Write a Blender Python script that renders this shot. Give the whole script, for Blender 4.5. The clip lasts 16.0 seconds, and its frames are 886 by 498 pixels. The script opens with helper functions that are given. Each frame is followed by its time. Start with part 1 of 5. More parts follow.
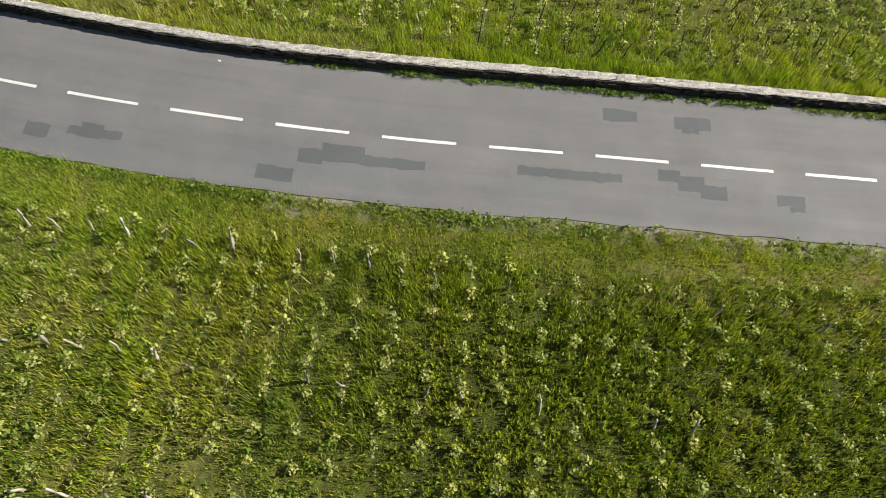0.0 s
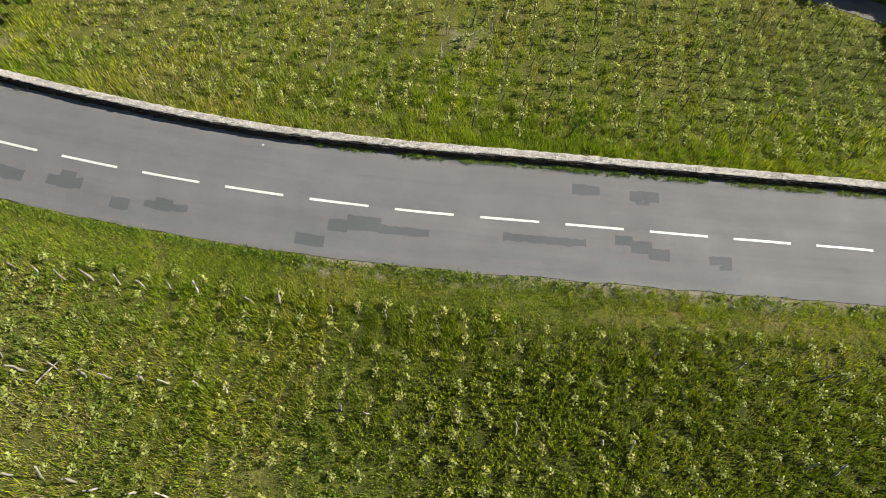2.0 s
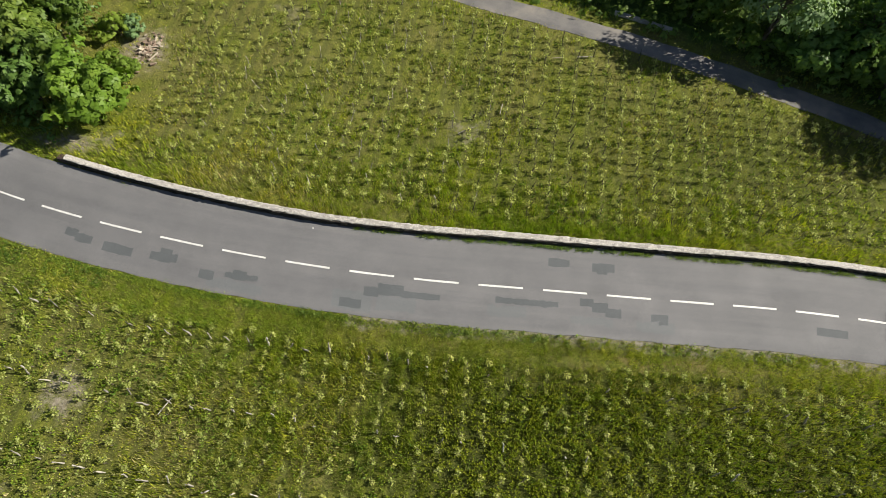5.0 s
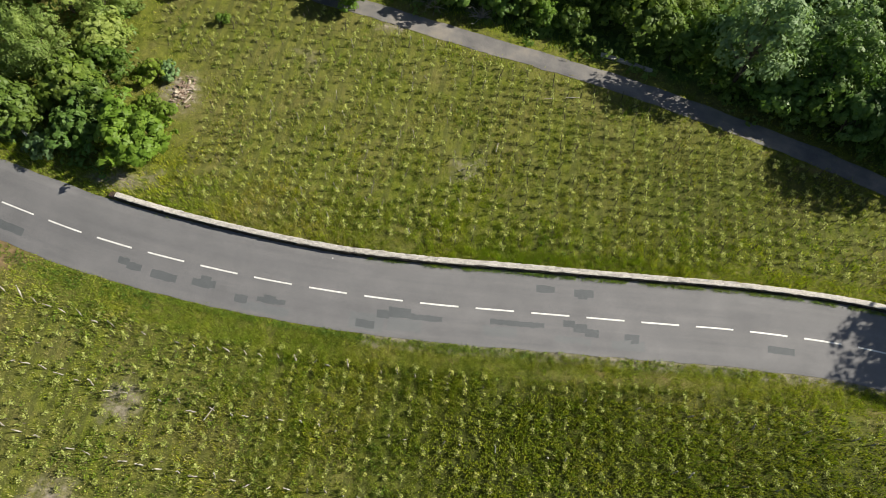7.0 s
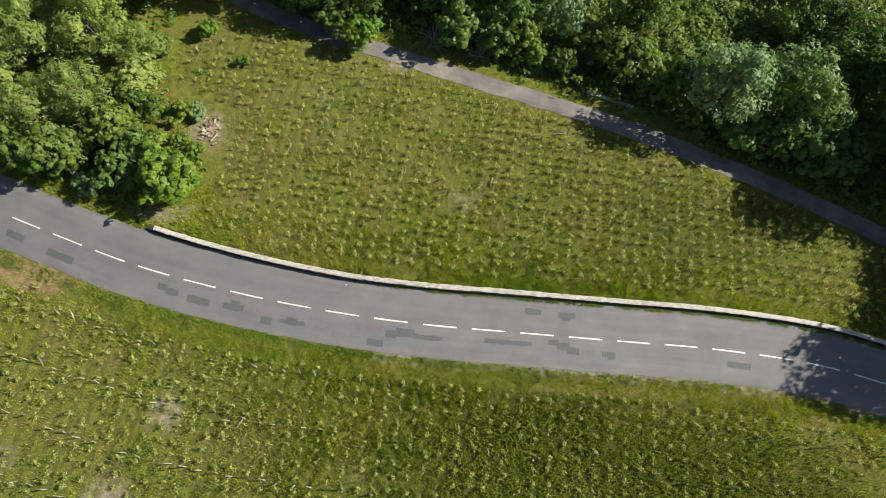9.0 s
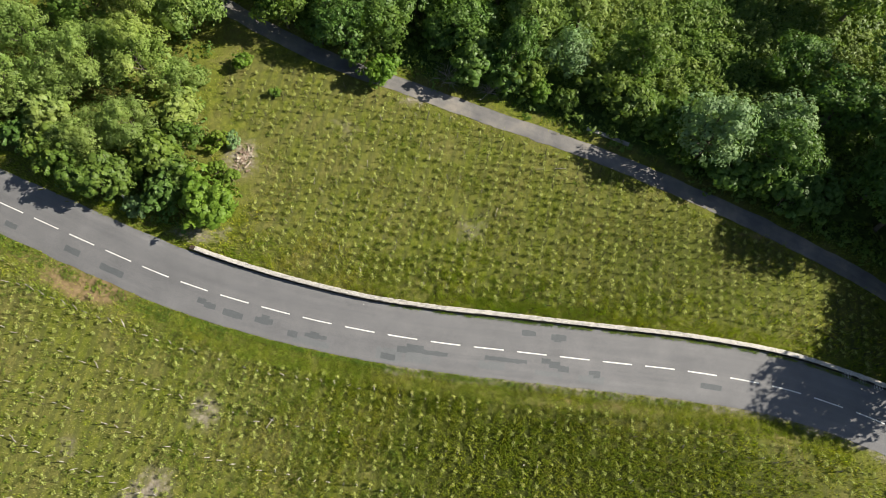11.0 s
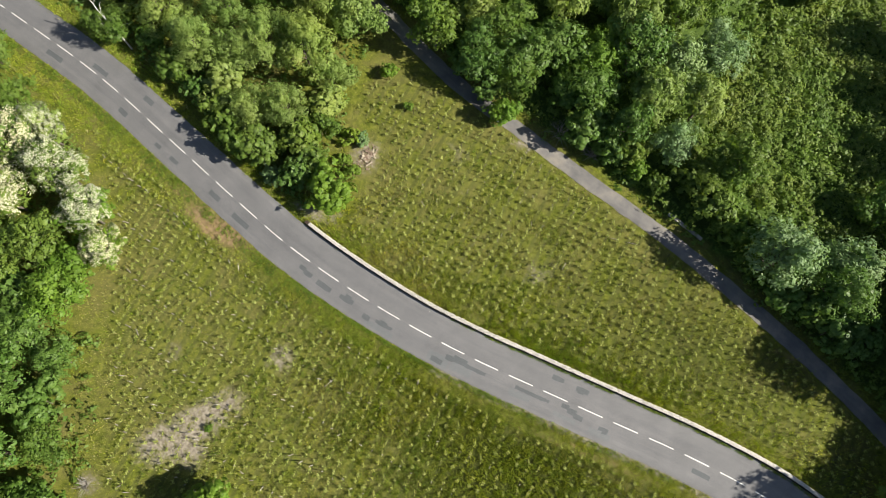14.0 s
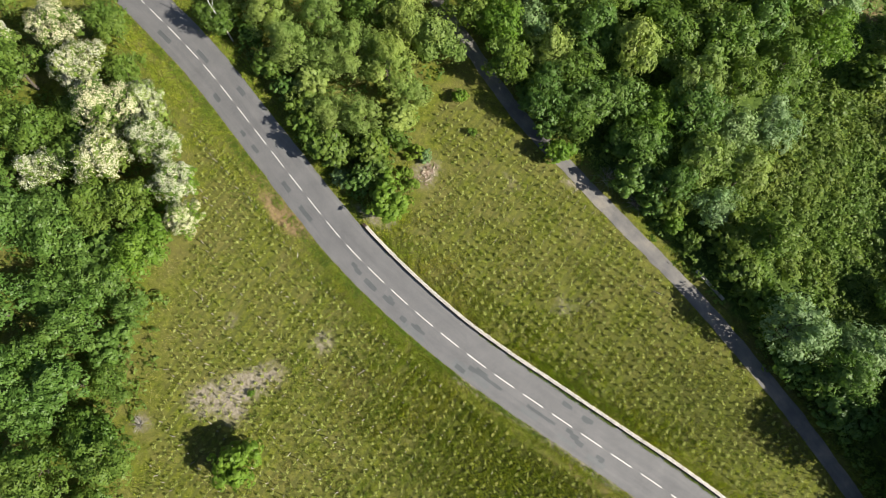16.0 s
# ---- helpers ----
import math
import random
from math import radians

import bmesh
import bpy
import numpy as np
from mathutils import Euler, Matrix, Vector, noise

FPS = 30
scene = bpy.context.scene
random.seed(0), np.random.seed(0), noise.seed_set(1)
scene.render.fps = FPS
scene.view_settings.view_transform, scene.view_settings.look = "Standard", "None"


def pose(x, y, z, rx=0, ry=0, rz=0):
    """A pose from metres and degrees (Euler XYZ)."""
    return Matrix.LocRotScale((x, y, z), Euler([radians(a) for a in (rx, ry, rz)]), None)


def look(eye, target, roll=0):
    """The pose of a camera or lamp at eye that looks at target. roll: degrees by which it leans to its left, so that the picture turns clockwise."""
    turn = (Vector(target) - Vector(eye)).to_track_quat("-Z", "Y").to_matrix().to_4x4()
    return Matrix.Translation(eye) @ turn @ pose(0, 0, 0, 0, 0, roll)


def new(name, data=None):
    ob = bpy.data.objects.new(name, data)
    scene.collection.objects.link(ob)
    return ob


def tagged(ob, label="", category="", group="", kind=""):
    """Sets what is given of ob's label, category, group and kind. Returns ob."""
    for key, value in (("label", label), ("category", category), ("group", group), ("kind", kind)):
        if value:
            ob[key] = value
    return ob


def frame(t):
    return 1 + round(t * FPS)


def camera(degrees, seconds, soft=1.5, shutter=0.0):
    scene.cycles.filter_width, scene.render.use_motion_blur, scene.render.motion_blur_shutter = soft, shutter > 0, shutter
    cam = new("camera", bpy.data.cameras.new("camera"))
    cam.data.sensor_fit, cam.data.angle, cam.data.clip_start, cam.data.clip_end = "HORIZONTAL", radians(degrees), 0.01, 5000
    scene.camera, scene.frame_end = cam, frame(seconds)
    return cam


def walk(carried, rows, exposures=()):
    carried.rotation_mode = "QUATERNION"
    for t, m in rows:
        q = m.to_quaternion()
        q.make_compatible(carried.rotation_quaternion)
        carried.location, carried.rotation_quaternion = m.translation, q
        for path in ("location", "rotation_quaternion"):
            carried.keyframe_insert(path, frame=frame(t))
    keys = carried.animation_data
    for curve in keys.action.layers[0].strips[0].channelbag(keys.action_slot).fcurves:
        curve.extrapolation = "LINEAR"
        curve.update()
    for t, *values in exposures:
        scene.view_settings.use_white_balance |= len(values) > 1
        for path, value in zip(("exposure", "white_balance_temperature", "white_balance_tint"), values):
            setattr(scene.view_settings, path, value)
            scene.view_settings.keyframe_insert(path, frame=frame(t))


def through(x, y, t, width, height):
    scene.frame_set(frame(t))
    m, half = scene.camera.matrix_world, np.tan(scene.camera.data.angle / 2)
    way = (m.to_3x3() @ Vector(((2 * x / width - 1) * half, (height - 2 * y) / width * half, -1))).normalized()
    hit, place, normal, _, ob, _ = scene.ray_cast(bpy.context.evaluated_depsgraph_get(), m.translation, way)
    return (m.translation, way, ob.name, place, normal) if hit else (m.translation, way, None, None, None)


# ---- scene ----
CAM_ROWS = [
    (0, 3.670, -17.219, 18.105, 33.506, 3.607),
    (0.5, 3.647, -17.384, 19.703, 32.855, 3.637),
    (1, 3.638, -17.523, 21.475, 32.322, 3.677),
    (1.5, 3.660, -17.615, 23.391, 31.888, 3.709),
    (2, 3.711, -17.653, 25.323, 31.466, 3.720),
    (2.5, 3.736, -17.660, 27.260, 31.061, 3.761),
    (3, 3.706, -17.673, 29.200, 30.656, 3.817),
    (3.5, 3.624, -17.728, 31.133, 30.221, 3.826),
    (4, 3.508, -17.804, 33.041, 29.783, 3.806),
    (4.5, 3.381, -17.867, 34.908, 29.378, 3.802),
    (5, 3.270, -17.905, 36.742, 28.984, 3.831),
    (5.5, 3.196, -17.915, 38.556, 28.564, 3.900),
    (6, 3.165, -17.887, 40.368, 28.105, 3.989),
    (6.5, 3.164, -17.812, 42.201, 27.611, 4.059),
    (7, 3.180, -17.681, 44.072, 27.087, 4.084),
    (7.5, 3.192, -17.500, 45.972, 26.561, 4.101),
    (8, 3.178, -17.279, 47.890, 26.059, 4.156),
    (8.5, 3.143, -17.026, 49.819, 25.583, 4.203),
    (9, 3.117, -16.749, 51.764, 25.115, 4.128),
    (9.5, 3.115, -16.452, 53.725, 24.640, 4.045),
    (10, 3.111, -16.126, 55.705, 24.163, 4.130),
    (10.5, 3.071, -15.758, 57.706, 23.689, 4.680),
    (11, 2.983, -15.347, 59.721, 23.194, 6.030),
    (11.5, 2.862, -14.902, 61.741, 22.628, 8.502),
    (12, 2.718, -14.414, 63.748, 21.987, 11.992),
    (12.5, 2.548, -13.858, 65.723, 21.340, 15.525),
    (13, 2.301, -13.259, 67.701, 20.686, 18.689),
    (13.5, 1.951, -12.668, 69.694, 20.039, 21.494),
    (14, 1.501, -12.142, 71.685, 19.444, 24.148),
    (14.5, 0.973, -11.739, 73.661, 18.944, 26.756),
    (15, 0.435, -11.468, 75.630, 18.552, 29.320),
    (15.5, 0.002, -11.274, 77.628, 18.239, 31.753),
    (16, -0.347, -11.115, 79.648, 17.968, 34.092),
]
cam = camera(71.8, 16.0, soft=0.6)
walk(cam, [(t, pose(x, y, z, rx, 0, rz)) for t, x, y, z, rx, rz in CAM_ROWS], exposures=[(0, 0.6), (4, 0.54), (7, 0.56), (9, 0.65), (12, 0.78), (16, 0.8)])

# ---- world and sun ----
SUN_TO = Vector((0.983, 0.172, 0.0)).normalized() * math.cos(radians(35)) + Vector((0, 0, math.sin(radians(35))))
world = bpy.data.worlds.new("sky")
scene.world = world
world.use_nodes = True
wn = world.node_tree.nodes
sky = wn.new("ShaderNodeTexSky")
sky.sky_type, sky.sun_disc = "NISHITA", False
sky.sun_elevation, sky.sun_rotation = radians(35), math.atan2(SUN_TO.x, SUN_TO.y)
wn["Background"].inputs["Strength"].default_value = 0.05
world.node_tree.links.new(sky.outputs[0], wn["Background"].inputs["Color"])
sun = new("sun", bpy.data.lights.new("sun", "SUN"))
sun.data.energy, sun.data.angle, sun.data.color = 5.4, radians(0.53), (1.0, 0.93, 0.80)
sun.matrix_world = look(SUN_TO * 200, (0, 0, 0))

# spacing of the vine rows; for each vineyard the first row's x, the y where that holds, and the rows' lean
ROW_GAP = 1.28
ROWS_SOUTH, ROWS_NORTH = (-60.25, -13.0, 0.04), (-29.0, 10.0, 0.10)

# ---- materials ----
def mat(name):
    m = bpy.data.materials.new(name)
    m.use_nodes = True
    nt = m.node_tree
    return m, nt, nt.nodes["Principled BSDF"]


def node(nt, kind, links=None, **values):
    """A node; values set its properties or, by name with spaces as underscores, its inputs."""
    n = nt.nodes.new(kind)
    for key, v in values.items():
        name = key.replace("_", " ")
        hit = [s for s in n.inputs if s.name.lower() == name.lower()]
        if hit:
            hit[0].default_value = v
        elif key == "feature":
            n.feature = v
        elif key == "attribute_name":
            n.attribute_name = v
        else:
            raise KeyError(key)
    for key, s in (links or {}).items():
        nt.links.new(s, n.inputs[key])
    return n


def ramp(nt, src, stops):
    r = nt.nodes.new("ShaderNodeValToRGB")
    el = r.color_ramp.elements
    while len(el) < len(stops):
        el.new(0.5)
    for e, (p, c) in zip(el, stops):
        e.position, e.color = p, (*c, 1)
    nt.links.new(src, r.inputs[0])
    return r.outputs[0]


def noise_tex(nt, scale, detail=4.0, rough=0.6, dist=0.0):
    co = node(nt, "ShaderNodeTexCoord")
    return node(nt, "ShaderNodeTexNoise", {"Vector": co.outputs["Object"]}, scale=scale, detail=detail, roughness=rough, distortion=dist).outputs[0]


def mixc(nt, fac, a, b, blend="MIX"):
    m = nt.nodes.new("ShaderNodeMix")
    m.data_type, m.blend_type = "RGBA", blend
    for sock, v in ((m.inputs[0], fac), (m.inputs[6], a), (m.inputs[7], b)):
        if isinstance(v, (int, float)):
            sock.default_value = v
        elif isinstance(v, tuple):
            sock.default_value = (*v, 1)
        else:
            nt.links.new(v, sock)
    return m.outputs[2]


def math_node(nt, op, a, b=0.0):
    m = nt.nodes.new("ShaderNodeMath")
    m.operation = op
    for sock, v in zip(m.inputs, (a, b)):
        if isinstance(v, (int, float)):
            sock.default_value = v
        else:
            nt.links.new(v, sock)
    return m.outputs[0]


def bump(nt, bsdf, height, strength=0.4, distance=0.02):
    b = node(nt, "ShaderNodeBump", {"Height": height}, strength=strength, distance=distance)
    nt.links.new(b.outputs[0], bsdf.inputs["Normal"])


def rough_mat(name, stops, scale, fine, rough=0.85, strength=0.5, distance=0.02, island=0.0):
    """A matte surface: a colour ramp over broad noise, mottled by fine noise, with relief."""
    m, nt, b = mat(name)
    col = ramp(nt, noise_tex(nt, scale, 6), stops)
    f = noise_tex(nt, fine, 5, 0.7)
    col = mixc(nt, 0.55, col, ramp(nt, f, [(0.3, (0.45, 0.45, 0.45)), (0.7, (1.3, 1.3, 1.3))]), "MULTIPLY")
    if island:
        info = node(nt, "ShaderNodeObjectInfo")
        col = mixc(nt, island, col, ramp(nt, info.outputs["Random"], [(0.0, (0.6, 0.58, 0.55)), (1.0, (1.3, 1.28, 1.22))]), "MULTIPLY")
    nt.links.new(col, b.inputs["Base Color"])
    b.inputs["Roughness"].default_value = rough
    bump(nt, b, f, strength, distance)
    return m


def leaf_mat(name, stops, through=0.25, rough=0.55, patch=0.0, patch_scale=0.25):
    """Leaves: a colour of its own for each leaf, broad drifts of tone, and light that passes through."""
    m, nt, b = mat(name)
    geo = node(nt, "ShaderNodeNewGeometry")
    col = ramp(nt, geo.outputs["Random Per Island"], stops)
    info = node(nt, "ShaderNodeObjectInfo")
    col = mixc(nt, 0.5, col, ramp(nt, info.outputs["Random"], [(0.0, (0.72, 0.8, 0.75)), (0.5, (1, 1, 1)), (1.0, (1.28, 1.15, 0.95))]), "MULTIPLY")
    if patch:
        n = node(nt, "ShaderNodeTexNoise", {"Vector": geo.outputs["Position"]}, scale=patch_scale, detail=5.0, roughness=0.65).outputs[0]
        col = mixc(nt, patch, col, ramp(nt, n, [(0.32, (0.5, 0.62, 0.5)), (0.5, (1, 1, 1)), (0.68, (1.25, 1.14, 0.92))]), "MULTIPLY")
        n = node(nt, "ShaderNodeTexNoise", {"Vector": geo.outputs["Position"]}, scale=patch_scale * 0.35, detail=6.0, roughness=0.7).outputs[0]
        col = mixc(nt, patch, col, ramp(nt, n, [(0.36, (0.72, 0.92, 0.75)), (0.5, (1, 1, 1)), (0.64, (1.12, 0.99, 1.2))]), "MULTIPLY")
    nt.links.new(col, b.inputs["Base Color"])
    b.inputs["Roughness"].default_value = rough
    b.inputs["Specular IOR Level"].default_value = 0.3
    tr = node(nt, "ShaderNodeBsdfTranslucent", {"Color": mixc(nt, 1.0, col, (1.15, 1.2, 0.6), "MULTIPLY")})
    mix = node(nt, "ShaderNodeMixShader", {1: b.outputs[0], 2: tr.outputs[0]})
    mix.inputs[0].default_value = through
    nt.links.new(mix.outputs[0], nt.nodes["Material Output"].inputs[0])
    return m


def ground_mat():
    """Meadow soil: green and straw drifts, bare earth where the attribute 'dry' says, gravel on the shoulders."""
    m, nt, b = mat("meadow_ground")
    geo = node(nt, "ShaderNodeNewGeometry")
    def nz(scale, detail=5.0, rough=0.65):
        return node(nt, "ShaderNodeTexNoise", {"Vector": geo.outputs["Position"]}, scale=scale, detail=detail, roughness=rough).outputs[0]
    tuft = ramp(nt, nz(11.0, 6.0, 0.8), [(0.34, (0.36, 0.38, 0.36)), (0.5, (0.95, 0.95, 0.95)), (0.66, (1.55, 1.5, 1.4))])
    green = ramp(nt, nz(1.6), [(0.3, (0.055, 0.072, 0.011)), (0.5, (0.12, 0.141, 0.019)), (0.72, (0.19, 0.207, 0.032))])
    straw = ramp(nt, nz(4.0), [(0.3, (0.11, 0.095, 0.035)), (0.6, (0.2, 0.175, 0.07)), (0.8, (0.28, 0.245, 0.12))])
    col = mixc(nt, ramp(nt, nz(0.22, 7.0, 0.7), [(0.42, (0, 0, 0)), (0.62, (0.6, 0.6, 0.6))]), green, straw)
    col = mixc(nt, 0.9, col, tuft, "MULTIPLY")
    def attr(n):
        return node(nt, "ShaderNodeAttribute", attribute_name=n).outputs["Fac"]
    earth = ramp(nt, nz(3.0, 8.0), [(0.3, (0.12, 0.10, 0.075)), (0.55, (0.29, 0.255, 0.2)), (0.75, (0.42, 0.38, 0.31))])
    sand = ramp(nt, nz(2.0, 8.0), [(0.3, (0.14, 0.10, 0.05)), (0.6, (0.28, 0.2, 0.105)), (0.8, (0.36, 0.28, 0.17))])
    gravel = ramp(nt, nz(16.0, 6.0, 0.8), [(0.3, (0.12, 0.10, 0.085)), (0.55, (0.3, 0.27, 0.23)), (0.75, (0.5, 0.47, 0.42))])
    brk = ramp(nt, nz(1.1, 8.0, 0.75), [(0.32, (0, 0, 0)), (0.68, (1, 1, 1))])
    def masked(name):
        return ramp(nt, math_node(nt, "MULTIPLY", attr(name), math_node(nt, "ADD", brk, 0.06)), [(0.22, (0, 0, 0)), (0.7, (1, 1, 1))])
    place = node(nt, "ShaderNodeSeparateXYZ", {"Vector": geo.outputs["Position"]})
    worked = ramp(nt, nz(7.0, 4.0), [(0.3, (0.035, 0.04, 0.011)), (0.55, (0.09, 0.1, 0.026)), (0.75, (0.19, 0.19, 0.06))])
    for name, (first, y_at, lean) in (("rows_south", ROWS_SOUTH), ("rows_north", ROWS_NORTH)):
        along = math_node(nt, "SUBTRACT", place.outputs[0], math_node(nt, "MULTIPLY", math_node(nt, "SUBTRACT", place.outputs[1], y_at), lean))
        wave = math_node(nt, "COSINE", math_node(nt, "MULTIPLY", math_node(nt, "SUBTRACT", along, first), 2 * math.pi / ROW_GAP))
        strip_at = ramp(nt, math_node(nt, "ADD", wave, math_node(nt, "MULTIPLY", nz(2.5), 0.6)), [(0.45, (0, 0, 0)), (1.0, (0.7, 0.7, 0.7))])
        col = mixc(nt, math_node(nt, "MULTIPLY", strip_at, attr(name)), col, worked)
    # a darker tone over the herb beds and the eastern upper vines
    dark_soil = ramp(nt, nz(5.0, 5.0), [(0.3, (0.024, 0.03, 0.007)), (0.6, (0.06, 0.072, 0.015)), (0.8, (0.12, 0.125, 0.035))])
    col = mixc(nt, attr("herby"), col, dark_soil)
    leafy = ramp(nt, nz(1.2, 6.0), [(0.3, (0.04, 0.07, 0.014)), (0.6, (0.085, 0.135, 0.026)), (0.8, (0.125, 0.18, 0.036))])
    col = mixc(nt, attr("woods"), col, leafy)
    col = mixc(nt, masked("dry"), col, earth)
    col = mixc(nt, masked("sandy"), col, sand)
    col = mixc(nt, masked("shoulder"), col, gravel)
    nt.links.new(col, b.inputs["Base Color"])
    b.inputs["Roughness"].default_value = 0.95
    b.inputs["Specular IOR Level"].default_value = 0.15
    bump(nt, b, nz(9.0, 6.0, 0.75), 0.9, 0.08)
    return m


def asphalt_mat(name, stops, streak=0.5):
    """Worn asphalt: fine bright grit, long tyre-polished bands, cracks and stains."""
    m, nt, b = mat(name)
    co = node(nt, "ShaderNodeTexCoord")
    uv = co.outputs["UV"]
    def nz(vec, scale, detail=5.0, rough=0.6):
        return node(nt, "ShaderNodeTexNoise", {"Vector": vec}, scale=scale, detail=detail, roughness=rough).outputs[0]
    stretched = node(nt, "ShaderNodeMapping", {"Vector": uv})
    stretched.inputs["Scale"].default_value = (0.05, 1.4, 1.0)
    col = ramp(nt, nz(co.outputs["Object"], 0.35, 6.0), stops)
    col = mixc(nt, streak, col, ramp(nt, nz(stretched.outputs[0], 1.0, 4.0), [(0.3, (0.78, 0.78, 0.8)), (0.7, (1.18, 1.17, 1.15))]), "MULTIPLY")
    grit = nz(co.outputs["Object"], 45.0, 3.0, 0.8)
    col = mixc(nt, 0.6, col, ramp(nt, grit, [(0.3, (0.4, 0.4, 0.4)), (0.7, (1.6, 1.6, 1.6))]), "MULTIPLY")
    crack = node(nt, "ShaderNodeTexVoronoi", {"Vector": mixc(nt, 0.12, co.outputs["Object"], node(nt, "ShaderNodeTexNoise", {"Vector": co.outputs["Object"]}, scale=1.5, detail=4.0).outputs[1])}, feature="DISTANCE_TO_EDGE", scale=0.28).outputs[0]
    where = ramp(nt, nz(co.outputs["Object"], 0.12, 3.0), [(0.55, (0, 0, 0)), (0.68, (0.35, 0.35, 0.35))])
    line = ramp(nt, crack, [(0.001, (1, 1, 1)), (0.004, (0, 0, 0))])
    col = mixc(nt, math_node(nt, "MULTIPLY", line, where), col, (0.045, 0.044, 0.043))
    nt.links.new(col, b.inputs["Base Color"])
    b.inputs["Roughness"].default_value = 0.82
    b.inputs["Specular IOR Level"].default_value = 0.35
    bump(nt, b, grit, 0.35, 0.006)
    return m


M_GROUND = ground_mat()
M_ASPHALT = asphalt_mat("worn_asphalt", [(0.3, (0.145, 0.145, 0.149)), (0.6, (0.173, 0.172, 0.176)), (0.8, (0.203, 0.201, 0.203))])
M_LANE = asphalt_mat("lane_asphalt", [(0.32, (0.115, 0.113, 0.115)), (0.52, (0.17, 0.163, 0.155)), (0.7, (0.26, 0.235, 0.2))])
M_PATCH = asphalt_mat("patch_asphalt", [(0.3, (0.09, 0.099, 0.104)), (0.7, (0.116, 0.124, 0.13))], 0.15)
M_FADED = asphalt_mat("faded_asphalt", [(0.3, (0.14, 0.147, 0.152)), (0.7, (0.168, 0.174, 0.178))], 0.3)
M_PAINT = rough_mat("road_paint", [(0.3, (0.62, 0.61, 0.58)), (0.7, (0.82, 0.82, 0.8))], 3.0, 30.0, 0.6, 0.2, 0.004)
# the shade on the wall's road face is put into this stone colour
M_SHADED_STONE = rough_mat("rubble_stone", [(0.3, (0.022, 0.019, 0.016)), (0.55, (0.045, 0.04, 0.034)), (0.75, (0.085, 0.075, 0.063))], 1.2, 22.0, 0.92, 0.8, 0.03, 0.8)
M_COPING = rough_mat("coping_stone", [(0.3, (0.22, 0.2, 0.185)), (0.5, (0.42, 0.4, 0.375)), (0.72, (0.62, 0.6, 0.57))], 11.0, 34.0, 0.9, 0.9, 0.04, 0.6)
# core mortar darkened the same way, to read as shaded
M_SHADED_MORTAR = rough_mat("shaded_mortar", [(0.3, (0.025, 0.022, 0.018)), (0.7, (0.055, 0.048, 0.04))], 2.0, 18.0, 0.95, 0.7, 0.02)
M_ENDBLOCK = rough_mat("reddish_block", [(0.3, (0.05, 0.035, 0.03)), (0.7, (0.12, 0.075, 0.06))], 3.0, 20.0, 0.9, 0.7, 0.02)
M_BARK = rough_mat("bark", [(0.3, (0.06, 0.048, 0.035)), (0.7, (0.17, 0.145, 0.115))], 3.0, 20.0, 0.9, 0.8, 0.03)
M_BIRCH = rough_mat("pale_bark", [(0.3, (0.3, 0.29, 0.27)), (0.7, (0.62, 0.6, 0.57))], 3.0, 14.0, 0.8, 0.4, 0.01)
M_POST = rough_mat("weathered_post", [(0.3, (0.25, 0.235, 0.21)), (0.6, (0.43, 0.41, 0.38)), (0.8, (0.57, 0.55, 0.52))], 2.0, 16.0, 0.85, 0.6, 0.01, 0.9)
# stake wood coloured dark all round to stand for its shaded side
M_SHADED_STAKE = rough_mat("shaded_stake", [(0.3, (0.035, 0.03, 0.025)), (0.7, (0.10, 0.085, 0.07))], 4.0, 20.0, 0.85, 0.5, 0.01, 0.6)
M_PLANK = rough_mat("pale_plank", [(0.3, (0.34, 0.28, 0.21)), (0.7, (0.62, 0.55, 0.45))], 3.0, 18.0, 0.8, 0.4, 0.01, 0.6)
M_RUBBLE = rough_mat("brick_rubble", [(0.3, (0.2, 0.14, 0.105)), (0.7, (0.42, 0.32, 0.25))], 4.0, 20.0, 0.9, 0.5, 0.01, 0.8)
M_METAL = rough_mat("white_metal", [(0.3, (0.5, 0.5, 0.5)), (0.7, (0.72, 0.72, 0.72))], 6.0, 30.0, 0.45, 0.1, 0.003)
M_ORANGE = rough_mat("terracotta", [(0.3, (0.42, 0.15, 0.05)), (0.7, (0.6, 0.25, 0.09))], 5.0, 30.0, 0.75, 0.3, 0.005)

GRASS = [(0.0, (0.1, 0.17, 0.011)), (0.35, (0.23, 0.325, 0.019)), (0.7, (0.365, 0.45, 0.03)), (0.92, (0.45, 0.485, 0.045)), (1.0, (0.48, 0.45, 0.1))]
M_GRASS = leaf_mat("grass_blades", GRASS, 0.4, 0.6, 0.9, 0.2)
M_TURF = leaf_mat("verge_turf", [(0.0, (0.17, 0.25, 0.022)), (0.4, (0.29, 0.38, 0.035)), (0.75, (0.39, 0.44, 0.06)), (1.0, (0.47, 0.46, 0.13))], 0.35, 0.6, 0.8, 0.3)
M_STRAW = leaf_mat("straw_blades", [(0.0, (0.2, 0.195, 0.06)), (0.4, (0.33, 0.315, 0.11)), (0.8, (0.45, 0.42, 0.18)), (1.0, (0.55, 0.52, 0.28))], 0.3, 0.7, 0.5, 0.3)
M_HERB = leaf_mat("herb_leaves", [(0.0, (0.09, 0.14, 0.012)), (0.5, (0.2, 0.26, 0.018)), (1.0, (0.36, 0.385, 0.035))], 0.35, 0.5, 0.7, 0.25)
M_WEED = leaf_mat("weed_leaves", [(0.0, (0.065, 0.12, 0.014)), (0.5, (0.15, 0.235, 0.024)), (1.0, (0.26, 0.325, 0.045))], 0.25, 0.5, 0.8, 0.2)
